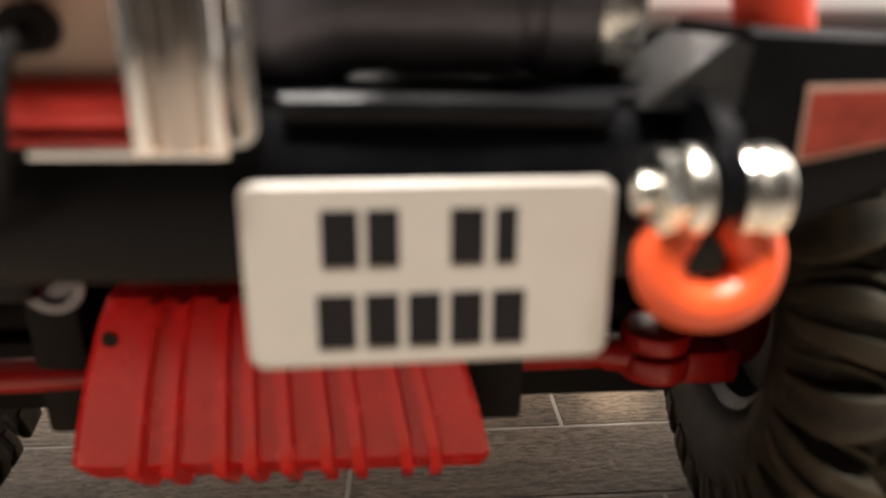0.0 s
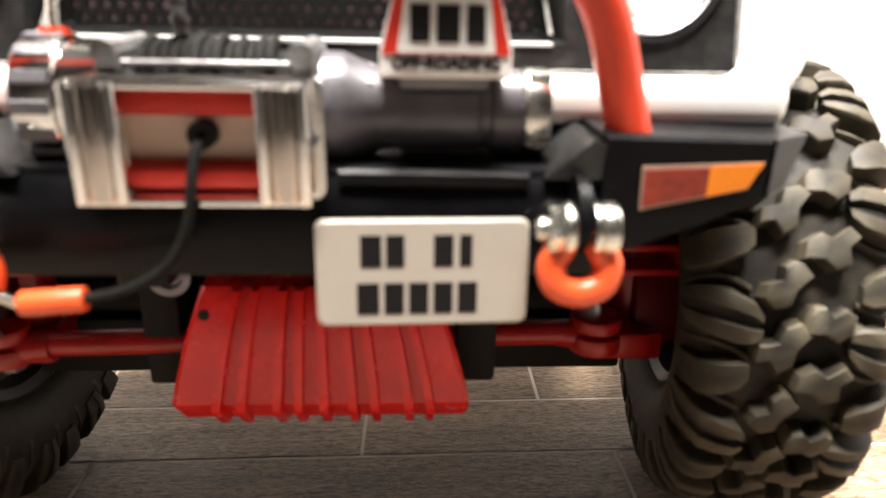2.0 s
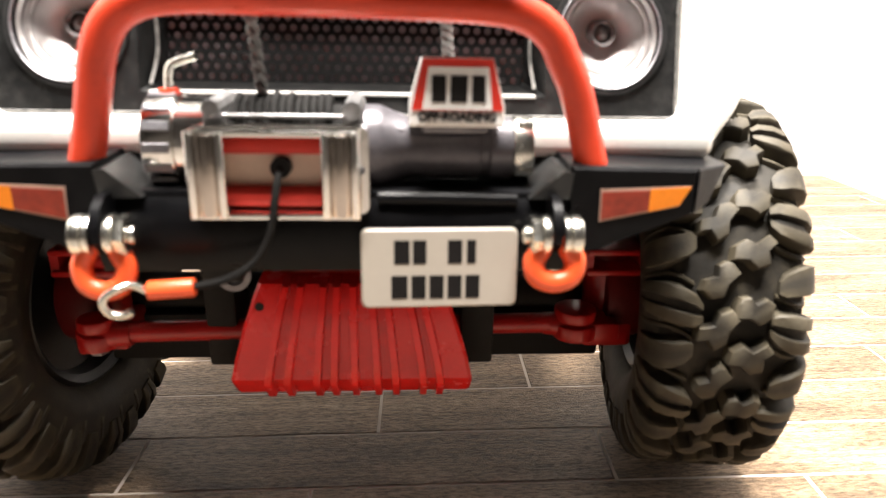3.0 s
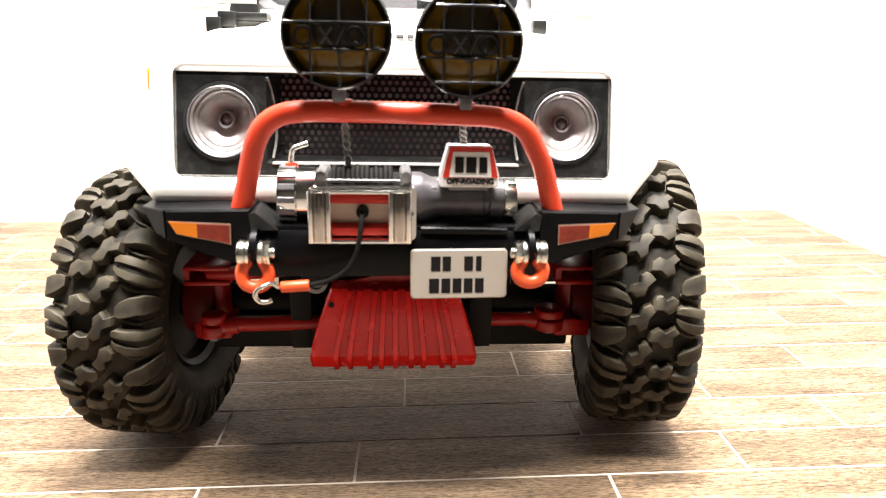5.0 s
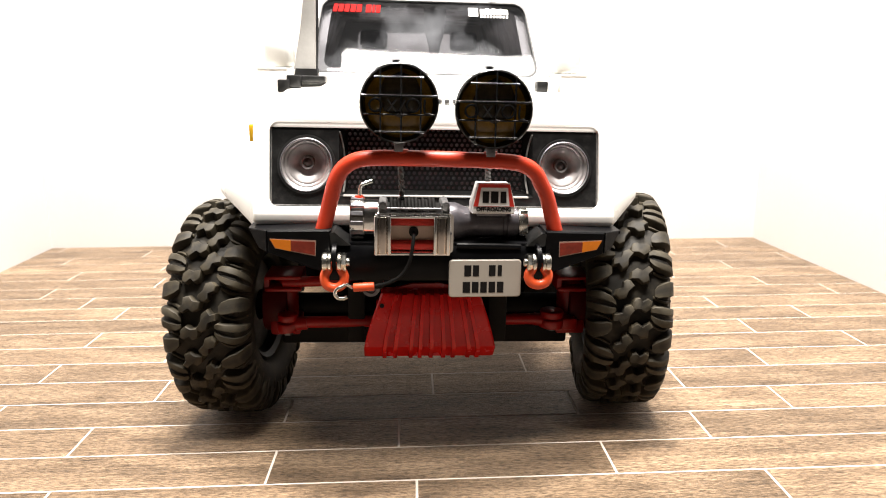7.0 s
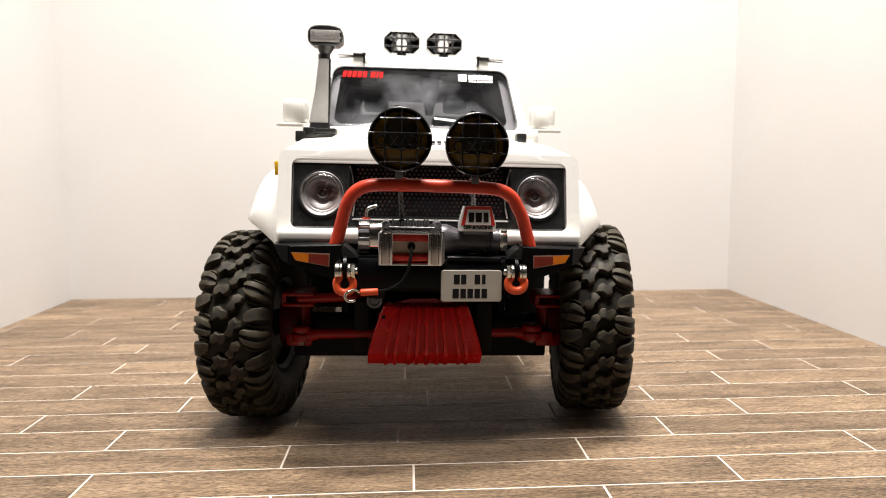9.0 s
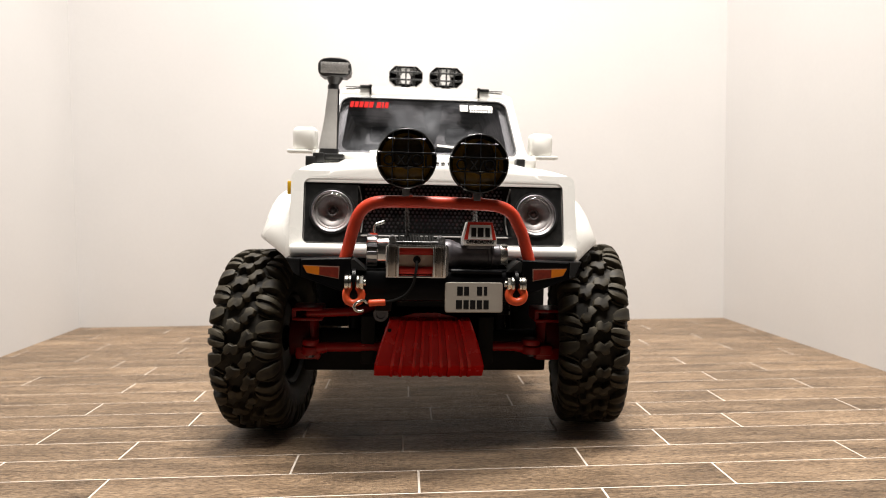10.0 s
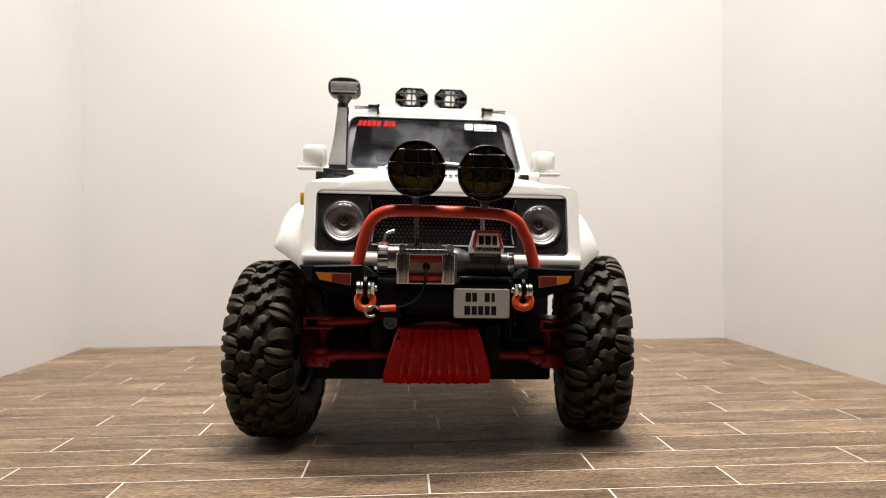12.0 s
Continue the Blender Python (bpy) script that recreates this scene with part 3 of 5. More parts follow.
def skid_half(z):
    return 0.0343 - 0.0092 * (max(0.0, z - 0.049) / 0.031) ** 1.3


def skid_strip(bm, u, wide, lift, i0, i1):
    rings = []
    for y, z in SK[i0:i1]:
        w = skid_half(z)
        cx = -0.001 + u * w
        hw = min(wide, 2 * w)
        rings.append([(cx - hw / 2, y + 0.001, z), (cx - hw / 2 * 0.7, y - lift, z), (cx + hw / 2 * 0.7, y - lift, z), (cx + hw / 2, y + 0.001, z)])
    loft(bm, rings)


bm = bmesh.new()
rings = []
for y, z in SK:
    w = skid_half(z)
    rings.append([(-0.001 - w, y + 0.0035, z), (-0.001 - w, y + 0.0008, z), (-0.001 - w + 0.001, y, z), (-0.001 + w - 0.001, y, z), (-0.001 + w, y + 0.0008, z), (-0.001 + w, y + 0.0035, z)])
loft(bm, rings)
mb = bmesh.new()
slab(mb, [(-0.030, 0.070), (0.027, 0.070), (0.026, 0.0815), (0.018, 0.0868), (0.004, 0.0898), (-0.010, 0.0895), (-0.022, 0.0862), (-0.029, 0.0800)], lambda x, z: (x, 0.0150, z - 0.0070), lambda x, z: (x, 0.0178, z - 0.0070))
skid = tp("skid_plate", bm, M_SKID, "red ribbed plastic skid plate", sharp=25)
tp("rear_flange", mb, M_SKID, parent=skid)
for i, fr in enumerate((0.155, 0.235, 0.355, 0.425, 0.510, 0.605, 0.680, 0.795, 0.865)):
    bm = bmesh.new()
    skid_strip(bm, fr * 2 - 1, 0.0027, 0.0026, 0, 8)
    tp("rib", bm, M_SKID, parent=skid, sharp=50)
for x, z in ((-0.0260, 0.0730),):
    bm = bmesh.new()
    ys = next(y0 + (y1 - y0) * (z0 - z) / (z0 - z1) for (y0, z0), (y1, z1) in zip(SK, SK[1:]) if z1 <= z <= z0)
    rod(bm, (x, ys - 0.0003, z), (x, ys + 0.002, z), 0.0012, seg=12)
    tp("bolt", bm, M_INK, parent=skid)

# front bumper
bm = bmesh.new()
pts = [(-0.0240, 0.1145), (-0.0270, 0.1135), (-0.0290, 0.1105), (-0.0290, 0.1030), (-0.0270, 0.0972), (-0.0120, 0.0945), (-0.0060, 0.1000), (-0.0060, 0.1145)]
loft(bm, [[(x, y, z) for y, z in pts] for x in (-0.050, 0.050)])
bumper = tp("front_bumper", bm, M_BLACK, "satin black steel winch bumper")
bm = bmesh.new()
box(bm, (-0.046, -0.027, 0.1125), (0.046, 0.002, 0.1150), 0.0008)
tube(bm, [(0.008, -0.0280, 0.1138), (0.022, -0.0284, 0.1138), (0.037, -0.0280, 0.1134)], 0.0014, 10)
tp("winch_tray", bm, M_BLACK, parent=bumper)
for sx in (-1, 1):
    poly = [(0.0480, 0.1210), (0.0765, 0.1198), (0.0765, 0.1098), (0.0560, 0.1025), (0.0480, 0.1010)]

    def wing(x, z, back=0.0):
        return (sx * x, -0.0292 + (x - 0.048) / 0.0365 * 0.0040 + 0.62 * max(0.0, x - 0.0765) + back, z)
    bm = bmesh.new()
    slab(bm, poly, lambda x, z: wing(x, z), lambda x, z: wing(x, z, 0.024), 0.0007)
    w = tp("bumper_wing", bm, M_BLACK, "angled black bumper end", parent=bumper)
    bm = bmesh.new()
    slab(bm, [(0.0766, 0.1198), (0.0855, 0.1195), (0.0808, 0.1113), (0.0766, 0.1098)], lambda x, z: wing(x, z), lambda x, z: wing(x, z, 0.020), 0.0004)
    tp("wing_tip", bm, M_BLACK, "folded-back black bumper tip", parent=bumper)
    # indicator stickers: dark red towards the middle, amber outside, on a paper edge
    for nm, quad, mt, lift in (("sticker_backing", [(0.0546, 0.1160), (0.0752, 0.1162), (0.0728, 0.1118), (0.0549, 0.1088)], M_STKEDGE, 0.0002),
                               ("red_reflector", [(0.0550, 0.1154), (0.0658, 0.1155), (0.0658, 0.1111), (0.0552, 0.1094)], M_REDSTK, 0.0004),
                               ("amber_reflector", [(0.0658, 0.1157), (0.0750, 0.1160), (0.0727, 0.1121), (0.0658, 0.1108)], M_AMBERSTK, 0.0004)):
        bm = bmesh.new()
        slab(bm, quad, lambda x, z: wing(x, z, -lift), lambda x, z: wing(x, z, 0.0003))
        tp(nm, bm, mt, parent=bumper)
    # corner gusset beside the winch
    bm = bmesh.new()
    loft(bm, [[(sx * 0.0395, y, 0.1140), (sx * 0.0465, y, 0.1200), (sx * 0.0485, y, 0.1195), (sx * 0.0480, y, 0.1140)] for y in (-0.0295, -0.012)])
    tp("gusset", bm, M_PLASTIC, parent=bumper)
    # recovery point: tab, bolt, nuts, bow shackle
    bx = 0.0443 if sx > 0 else -0.0462
    bm = bmesh.new()
    loft(bm, [[(x, -0.028, 0.1035), (x, -0.0345, 0.1040), (x, -0.0378, 0.1068), (x, -0.0380, 0.1100), (x, -0.0360, 0.1135), (x, -0.0330, 0.1152), (x, -0.028, 0.1152)] for x in (bx - 0.0009, bx + 0.0009)])
    tp("shackle_tab", bm, M_BLACK, parent=bumper)
    sy = -0.0345
    drop = 0.86 if sx > 0 else 1.0
    sh = tp("bow_shackle", tube(bmesh.new(), [(bx - 0.0022, sy, 0.1080), (bx - 0.0028, sy - 0.0005, 0.1078 - drop * 0.0028), (bx - 0.0043, sy - 0.0010, 0.1078 - drop * 0.0062), (bx - 0.0034, sy - 0.0016, 0.1078 - drop * 0.0098), (bx, sy - 0.0018, 0.1078 - drop * 0.0112),
                                             (bx + 0.0034, sy - 0.0016, 0.1078 - drop * 0.0098), (bx + 0.0043, sy - 0.0010, 0.1078 - drop * 0.0062), (bx + 0.0028, sy - 0.0005, 0.1078 - drop * 0.0028), (bx + 0.0022, sy, 0.1080)], 0.0023 if sx > 0 else 0.0021, 14), M_ORANGE, "bright orange bow shackle")
    for dx, rr, ln, sg in ((-0.0030, 0.0041, 0.0017, 24), (-0.0053, 0.0042, 0.0023, 6), (-0.0067, 0.0019, 0.0015, 14), (0.0013, 0.0041, 0.0015, 24), (0.0028, 0.0041, 0.0024, 20)):
        d = dx if sx > 0 else -dx - ln
        bm = bmesh.new()
        rod(bm, (bx + d, sy, 0.1078), (bx + d + ln, sy, 0.1078), rr, seg=sg, bevel=0.0005)
        tp("nut" if sg == 6 else "washer", bm, M_ZINC, "zinc-plated steel", parent=sh)

# number plate on the bumper
PL = pose(0.0208, -0.0322, 0.0998, -5, 0, 2)
bm = bmesh.new()
slab(bm, rrect(-0.0164, 0.0164, -0.0085, 0.0085, 0.0014), lambda x, z: PL @ Vector((x, -0.0006, z)), lambda x, z: PL @ Vector((x, 0.0006, z)), 0.0004)
plate = tp("number_plate", bm, M_PLATE, "ivory number plate with two rows of black marks")
for row, cells in ((0.0036, ((-0.0086, 0.0032), (-0.0047, 0.0028), (0.0026, 0.0030), (0.0066, 0.0019))), (-0.0040, ((-0.0092, 0.0034), (-0.0050, 0.0030), (-0.0012, 0.0030), (0.0026, 0.0030), (0.0064, 0.0030)))):
    for x0, wd in cells:
        bm = bmesh.new()
        slab(bm, [(x0 - 0.001, row - 0.0025), (x0 - 0.001 + wd, row - 0.0025), (x0 - 0.001 + wd, row + 0.0025), (x0 - 0.001, row + 0.0025)], lambda x, z: PL @ Vector((x, -0.00072, z)), lambda x, z: PL @ Vector((x, -0.0005, z)))
        tp("black_bar", bm, M_INK, parent=plate)
bm = bmesh.new()
box(bm, (0.014, -0.0315, 0.0950), (0.029, -0.026, 0.1040), 0.0005)
tp("plate_bracket", bm, M_BLACK, parent=plate)

# winch
bm = bmesh.new()
rod(bm, (-0.0400, -0.0165, 0.1235), (-0.0335, -0.0165, 0.1235), 0.0098, seg=40, bevel=0.0006)
rod(bm, (-0.0345, -0.0165, 0.1235), (-0.0275, -0.0165, 0.1235), 0.0090, seg=40)
winch = tp("winch", bm, M_CHROME, "electric winch with chrome gear end and dark motor")
for k in range(14):
    a = math.tau * k / 14
    bm = bmesh.new()
    c = Vector((-0.0368, -0.0165 + 0.0096 * math.cos(a), 0.1235 + 0.0096 * math.sin(a)))
    box(bm, (-0.0028, -0.0010, -0.0004), (0.0028, 0.0010, 0.0006), 0.0002, 1, m=Matrix.Translation(c) @ pose(0, 0, 0, math.degrees(a) - 90))
    tp("gear_end_rib", bm, M_GREYMETAL, parent=winch)
for x0, x1 in ((-0.0275, -0.0230), (0.0005, 0.0050)):
    bm = bmesh.new()
    box(bm, (x0 + 0.0004, -0.026, 0.1140), (x1 - 0.0004, -0.006, 0.1318), 0.0008, 2)
    tp("drum_support", bm, M_ZINC2, "grey cast drum support", parent=winch)
    bm = bmesh.new()
    rod(bm, ((x0 + x1) / 2, -0.0264, 0.1314), ((x0 + x1) / 2, -0.0100, 0.1314), 0.0020, seg=8, bevel=0.0004)
    tp("support_lug", bm, M_ZINC2, parent=winch)
bm = bmesh.new()
rod(bm, (-0.0235, -0.0165, 0.1245), (0.0010, -0.0165, 0.1245), 0.0068, seg=28)
tp("drum", bm, M_ROPE, parent=winch)
bm = bmesh.new()
hel = []
for k in range(13 * 12 + 1):
    a = math.tau * k / 12
    rr = 0.0082 + 0.0007 * math.sin(k * 0.37) * math.sin(k * 0.083)
    hel.append((-0.0218 + 0.0205 * k / 156, -0.0165 + rr * math.cos(a), 0.1245 + rr * math.sin(a)))
tube(bm, hel, 0.00085, 7, 1)
tp("rope_coil", bm, M_ROPE, "black synthetic rope wound on the drum", parent=winch)
bm = bmesh.new()
rod(bm, (-0.0240, -0.0245, 0.1298), (0.0010, -0.0245, 0.1298), 0.0006, seg=12)
tp("tie_bar", bm, M_ZINC2, parent=winch)
bm = bmesh.new()
lathe(bm, [(0.0, 0.0092), (0.003, 0.0092), (0.0045, 0.0086), (0.009, 0.0066), (0.012, 0.0064), (0.0130, 0.0068), (0.0245, 0.0068), (0.0250, 0.0062), (0.0265, 0.0062), (0.0270, 0.0068), (0.0315, 0.0068), (0.0320, 0.0064)], (0.0050, -0.0165, 0.1222), (1, 0, 0), 36)
tp("winch_motor", bm, M_MOTOR, "dark grey cast motor housing", parent=winch)
for k in range(6):
    a = math.tau * k / 6 + 0.3
    bm = bmesh.new()
    rod(bm, (0.0052, -0.0165 + 0.0080 * math.cos(a), 0.1222 + 0.0080 * math.sin(a)), (0.0130, -0.0165 + 0.0064 * math.cos(a), 0.1222 + 0.0064 * math.sin(a)), 0.0013, 0.0009, seg=10)
    tp("motor_rib", bm, M_MOTOR, parent=winch)
bm = bmesh.new()
rod(bm, (0.0368, -0.0165, 0.1222), (0.0412, -0.0165, 0.1222), 0.0071, seg=32, bevel=0.0006)
tp("motor_cap", bm, M_ZINC, "silver motor end cap", parent=winch)
for k in range(4):
    a = math.tau * k / 4 + 0.6
    bm = bmesh.new()
    rod(bm, (0.0375, -0.0165 + 0.0070 * math.cos(a), 0.1222 + 0.0070 * math.sin(a)), (0.0410, -0.0165 + 0.0070 * math.cos(a), 0.1222 + 0.0070 * math.sin(a)), 0.0010, seg=8)
    tp("screw", bm, M_ZINC, parent=winch)
bm = bmesh.new()
rod(bm, (-0.0360, -0.0165, 0.1325), (-0.0360, -0.0165, 0.1342), 0.0026, 0.0020, seg=16)
tp("lever_boss", bm, M_RED, parent=winch)
bm = bmesh.new()
tube(bm, [(-0.0360, -0.0165, 0.1335), (-0.0358, -0.0165, 0.1368), (-0.0352, -0.0165, 0.1388), (-0.0335, -0.0160, 0.1398), (-0.0302, -0.0155, 0.1408)], 0.0009, 10)
tp("clutch_lever", bm, M_ZINC, "bent silver clutch lever", parent=winch)

# roller fairlead
bm = bmesh.new()
rim_frame(bm, rrect(-0.0286, 0.0062, 0.1108, 0.1288, 0.0018), rrect(-0.0222, -0.0002, 0.1118, 0.1278, 0.0008), -0.0300, -0.0262)
box(bm, (-0.0285, -0.0335, 0.1272), (0.0040, -0.0275, 0.1284), 0.0003)
box(bm, (-0.0285, -0.0335, 0.1106), (0.0040, -0.0275, 0.1118), 0.0003)
fair = tp("roller_fairlead", bm, M_CHROME, "chrome roller fairlead with red horizontal rollers")
for x in (-0.0252, 0.0008):
    bm = bmesh.new()
    rod(bm, (x, -0.0322, 0.1112), (x, -0.0322, 0.1278), 0.0024, seg=32, bevel=0.0004)
    tp("vertical_roller", bm, M_REFLECTSTEEL, "polished roller with a warm reflection in its colour", parent=fair)
    # thin chrome rods added for the bright reflection stripes beside each roller
    for dx in (-0.0029, 0.0029):
        bm = bmesh.new()
        rod(bm, (x + dx, -0.0335, 0.1108), (x + dx, -0.0335, 0.1282), 0.0009, seg=14, bevel=0.0003)
        tp("highlight_rod", bm, M_CHROME, parent=fair)
for z in (0.1252, 0.1142):
    bm = bmesh.new()
    rod(bm, (-0.0225, -0.0285, z), (-0.0005, -0.0285, z), 0.0022, seg=24)
    tp("horizontal_roller", bm, M_ROLLER, "red roller", parent=fair)
bm = bmesh.new()
box(bm, (-0.0232, -0.0275, 0.1115), (0.0005, -0.0262, 0.1280))
tp("back_plate", bm, M_BEIGE, parent=fair)
bm = bmesh.new()
rod(bm, (-0.0115, -0.0300, 0.1203), (-0.0115, -0.0270, 0.1203), 0.0021, seg=24)
tp("rope_hole", bm, M_INK, parent=fair)
for x, z in ((0.0048, 0.1200), (-0.0281, 0.1200)):
    bm = bmesh.new()
    rod(bm, (x, -0.0306, z), (x, -0.0295, z), 0.0007, seg=10)
    tp("screw", bm, M_GREYMETAL, parent=fair)
bm = bmesh.new()
tube(bm, [(-0.0115, -0.0285, 0.1203), (-0.0116, -0.0325, 0.1190), (-0.0121, -0.0345, 0.1150), (-0.0134, -0.0350, 0.1080), (-0.0170, -0.0352, 0.1020), (-0.0230, -0.0355, 0.0985), (-0.0292, -0.0360, 0.0972)], 0.0008, 10)
rope = tp("winch_rope", bm, M_ROPE, "black winch rope hanging to the hook")
bm = bmesh.new()
rod(bm, (-0.0380, -0.0362, 0.0966), (-0.0288, -0.0360, 0.0972), 0.0019, seg=20, bevel=0.0003)
tp("crimp_sleeve", bm, M_ORANGE, "orange crimp sleeve", parent=rope)
bm = bmesh.new()
tube(bm, [(-0.0385, -0.0362, 0.0966), (-0.0408, -0.0372, 0.0982), (-0.0432, -0.0388, 0.0978), (-0.0452, -0.0394, 0.0966), (-0.0457, -0.0396, 0.0946), (-0.0444, -0.0394, 0.0928), (-0.0420, -0.0392, 0.0926), (-0.0406, -0.0390, 0.0932)], 0.0008, 12)
tp("hook", bm, M_ZINC, "bright steel hook", parent=rope)

# solenoid box with stickers
BX = pose(0.0238, -0.0290, 0.1352, -4, 0, 0) @ Matrix.Diagonal((0.97, 1.0, 1.02, 1.0))
poly = [(-0.0098, -0.0062), (0.0098, -0.0062), (0.0098, -0.0020), (0.0072, 0.0070), (-0.0072, 0.0070), (-0.0098, -0.0020)]
bm = bmesh.new()
slab(bm, poly, lambda x, z: BX @ Vector((x, -0.0005, z)), lambda x, z: BX @ Vector((x, 0.0120, z)), 0.0006)
sbox = tp("solenoid_box", bm, M_STKWHITE, "pale grey winch control box with red and white sticker")
for nm, quad, mt, lift in (("red_sticker", [(-0.0094, -0.0030), (0.0094, -0.0030), (0.0071, 0.0067), (-0.0071, 0.0067)], M_STKRED, 0.0008),
                           ("white_sticker", [(-0.0072, -0.0028), (0.0072, -0.0028), (0.0062, 0.0052), (-0.0060, 0.0052)], M_STKWHITE, 0.0010),
                           ("black_block", [(-0.0053, -0.0014), (-0.0024, -0.0014), (-0.0024, 0.0036), (-0.0053, 0.0036)], M_INK, 0.0012),
                           ("black_block", [(-0.0015, -0.0014), (0.0019, -0.0014), (0.0019, 0.0036), (-0.0015, 0.0036)], M_INK, 0.0012),
                           ("black_block", [(0.0029, -0.0014), (0.0057, -0.0014), (0.0055, 0.0036), (0.0029, 0.0036)], M_INK, 0.0012)):
    bm = bmesh.new()
    slab(bm, quad, lambda x, z: BX @ Vector((x, -lift, z)), lambda x, z: BX @ Vector((x, -0.0003, z)))
    tp(nm, bm, mt, parent=sbox)
letters("lettering", "OFF-ROADING", 0.0024, M_INK, sbox, BX @ pose(0, -0.0009, -0.0050, 90))
bm = bmesh.new()
box(bm, (0.017, -0.024, 0.1265), (0.031, -0.012, 0.1300), 0.0008)
tp("box_bracket", bm, M_GREYMETAL, parent=sbox)

# red bull bar
bm = bmesh.new()
FT = -0.0235
DROP = 0.0013
tube(bm, [(-0.0520, FT, 0.1195), (-0.0500, FT, 0.1270), (-0.0474, FT - 0.0010, 0.1370), (-0.0455, FT - 0.0018, 0.1440 - DROP), (-0.0425, FT - 0.0024, 0.1490 - DROP), (-0.0375, FT - 0.0030, 0.1524 - DROP), (-0.0300, FT - 0.0034, 0.1538 - DROP), (-0.0150, FT - 0.0034, 0.1540 - DROP),
          (0.0150, FT - 0.0034, 0.1536 - DROP), (0.0300, FT - 0.0034, 0.1530 - DROP), (0.0375, FT - 0.0030, 0.1514 - DROP), (0.0425, FT - 0.0024, 0.1480 - DROP), (0.0455, FT - 0.0018, 0.1430 - DROP), (0.0485, FT - 0.0010, 0.1360), (0.0515, FT, 0.1270), (0.0538, FT, 0.1190)], 0.0035, 20, 5)
bar = tp("bull_bar", bm, M_RED, "red painted tubular bull bar", sharp=60)
for x, z in ((-0.0172, 0.1492), (0.0218, 0.1489)):
    bm = bmesh.new()
    rod(bm, (x, FT - 0.0034, z + 0.0010), (x, FT - 0.0034, z + 0.0074), 0.0030, seg=24, bevel=0.0003)
    tp("lamp_mount", bm, M_RED, parent=bar)


def spot_lamp(cx, cz, tilt):
    o = Vector((cx, -0.0310, cz))
    ax = (pose(0, 0, 0, tilt) @ Vector((0, -1, 0, 0))).to_3d()
    d, u, w = frame_of(ax)
    bm = bmesh.new()
    lathe(bm, [(-0.0100, 0.0002), (-0.0098, 0.0090), (-0.0080, 0.0120), (-0.0020, 0.0161), (0.0015, 0.0167), (0.0028, 0.0165), (0.0030, 0.0159), (0.0012, 0.0147), (-0.0012, 0.0143), (-0.0035, 0.0120), (-0.0075, 0.0060), (-0.0080, 0.0002)], o, ax, 48)
    lamp = tp("spot_lamp", bm, M_GUARD, "round black spot lamp with amber lens and guard")
    bm = bmesh.new()
    lathe(bm, [(-0.0016, 0.0145), (-0.0010, 0.0143), (0.0002, 0.0120), (0.0010, 0.0070), (0.0013, 0.0001), (0.0, 0.0001), (-0.0020, 0.0120)], o, ax, 40)
    tp("lens", bm, M_AMBERLENS, "dark amber lens", lamp)
    bm = bmesh.new()
    lathe(bm, [(0.0016, 0.0001), (0.0016, 0.0086), (0.0013, 0.0094), (0.0002, 0.0096), (0.0002, 0.0001)], o + Vector((0.0005, 0.0, 0.0034)), ax, 8)
    tp("inner_lens", bm, M_AMBERDARK, "dark brown inner lens", lamp)
    up = Vector((0, 0, 1))
    up = (up - d * up.dot(d)).normalized()
    rt = up.cross(d).normalized()
    rt = rt if rt.x > 0 else -rt

    def on(x, z, h):
        return o + rt * x + up * z + d * h
    bm = bmesh.new()
    ring = []
    for k in range(40):
        a = math.tau * k / 40
        ring.append([on((0.0157 + q) * math.cos(a), (0.0157 + q) * math.sin(a), h) for q, h in ((0.0003, 0.0022), (0.0009, 0.0026), (0.0009, 0.0036), (0.0004, 0.0042), (0.0000, 0.0040), (0.0000, 0.0026))])
    loft(bm, ring, closed=True)
    flat = Matrix((rt, d, up)).transposed().to_4x4()
    flat.translation = o
    tp("guard", bm, M_GUARD, "black moulded lamp guard", lamp)
    for z, wide, tall in ((0.0106, 0.86, 0.00045), (0.0030, 1.0, 0.00055), (-0.0046, 0.97, 0.00040), (-0.0118, 0.96, 0.00045)):
        hw = math.sqrt(0.0161 ** 2 - z * z) * wide
        bm = bmesh.new()
        box(bm, (-hw, 0.0022, z - tall), (hw, 0.0046, z + tall), 0.00025, 1, flat)
        tp("guard_bar", bm, M_GUARD, parent=lamp)
    for x in (-0.0078, 0.0008, 0.0090):
        hw = math.sqrt(0.0159 ** 2 - x * x)
        bm = bmesh.new()
        box(bm, (x - 0.00038, 0.0024, -hw), (x + 0.00038, 0.0042, hw), 0.0002, 1, flat)
        tp("guard_bar", bm, M_GUARD, parent=lamp)
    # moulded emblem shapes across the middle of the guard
    for x in (-0.0098, 0.0058):
        bm = bmesh.new()
        tube(bm, [on(x + 0.0026 * math.cos(k * math.tau / 8), -0.0008 + 0.0026 * math.sin(k * math.tau / 8), 0.0048) for k in range(8)], 0.0005, 6, 3, closed=True)
        tp("emblem_ring", bm, M_GUARD, parent=lamp)
    for x0, x1 in ((-0.0048, -0.0012), (-0.0012, -0.0048), (0.0000, 0.0024)):
        bm = bmesh.new()
        tube(bm, [on(x0, -0.0032, 0.0048), on((x0 + x1) / 2, -0.0008, 0.0049), on(x1, 0.0016, 0.0048)], 0.0005, 6, 3)
        tp("emblem_bar", bm, M_GUARD, parent=lamp)
    bm = bmesh.new()
    tube(bm, [on(0.0106, 0.0018, 0.0046), on(0.0106, -0.0036, 0.0046), on(0.0130, -0.0040, 0.0042)], 0.0005, 6, 3)
    tp("emblem_bar", bm, M_GUARD, parent=lamp)
    bm = bmesh.new()
    box(bm, (cx - 0.0020, -0.0300, cz - 0.0205), (cx + 0.0020, -0.0250, cz - 0.0160), 0.0004)
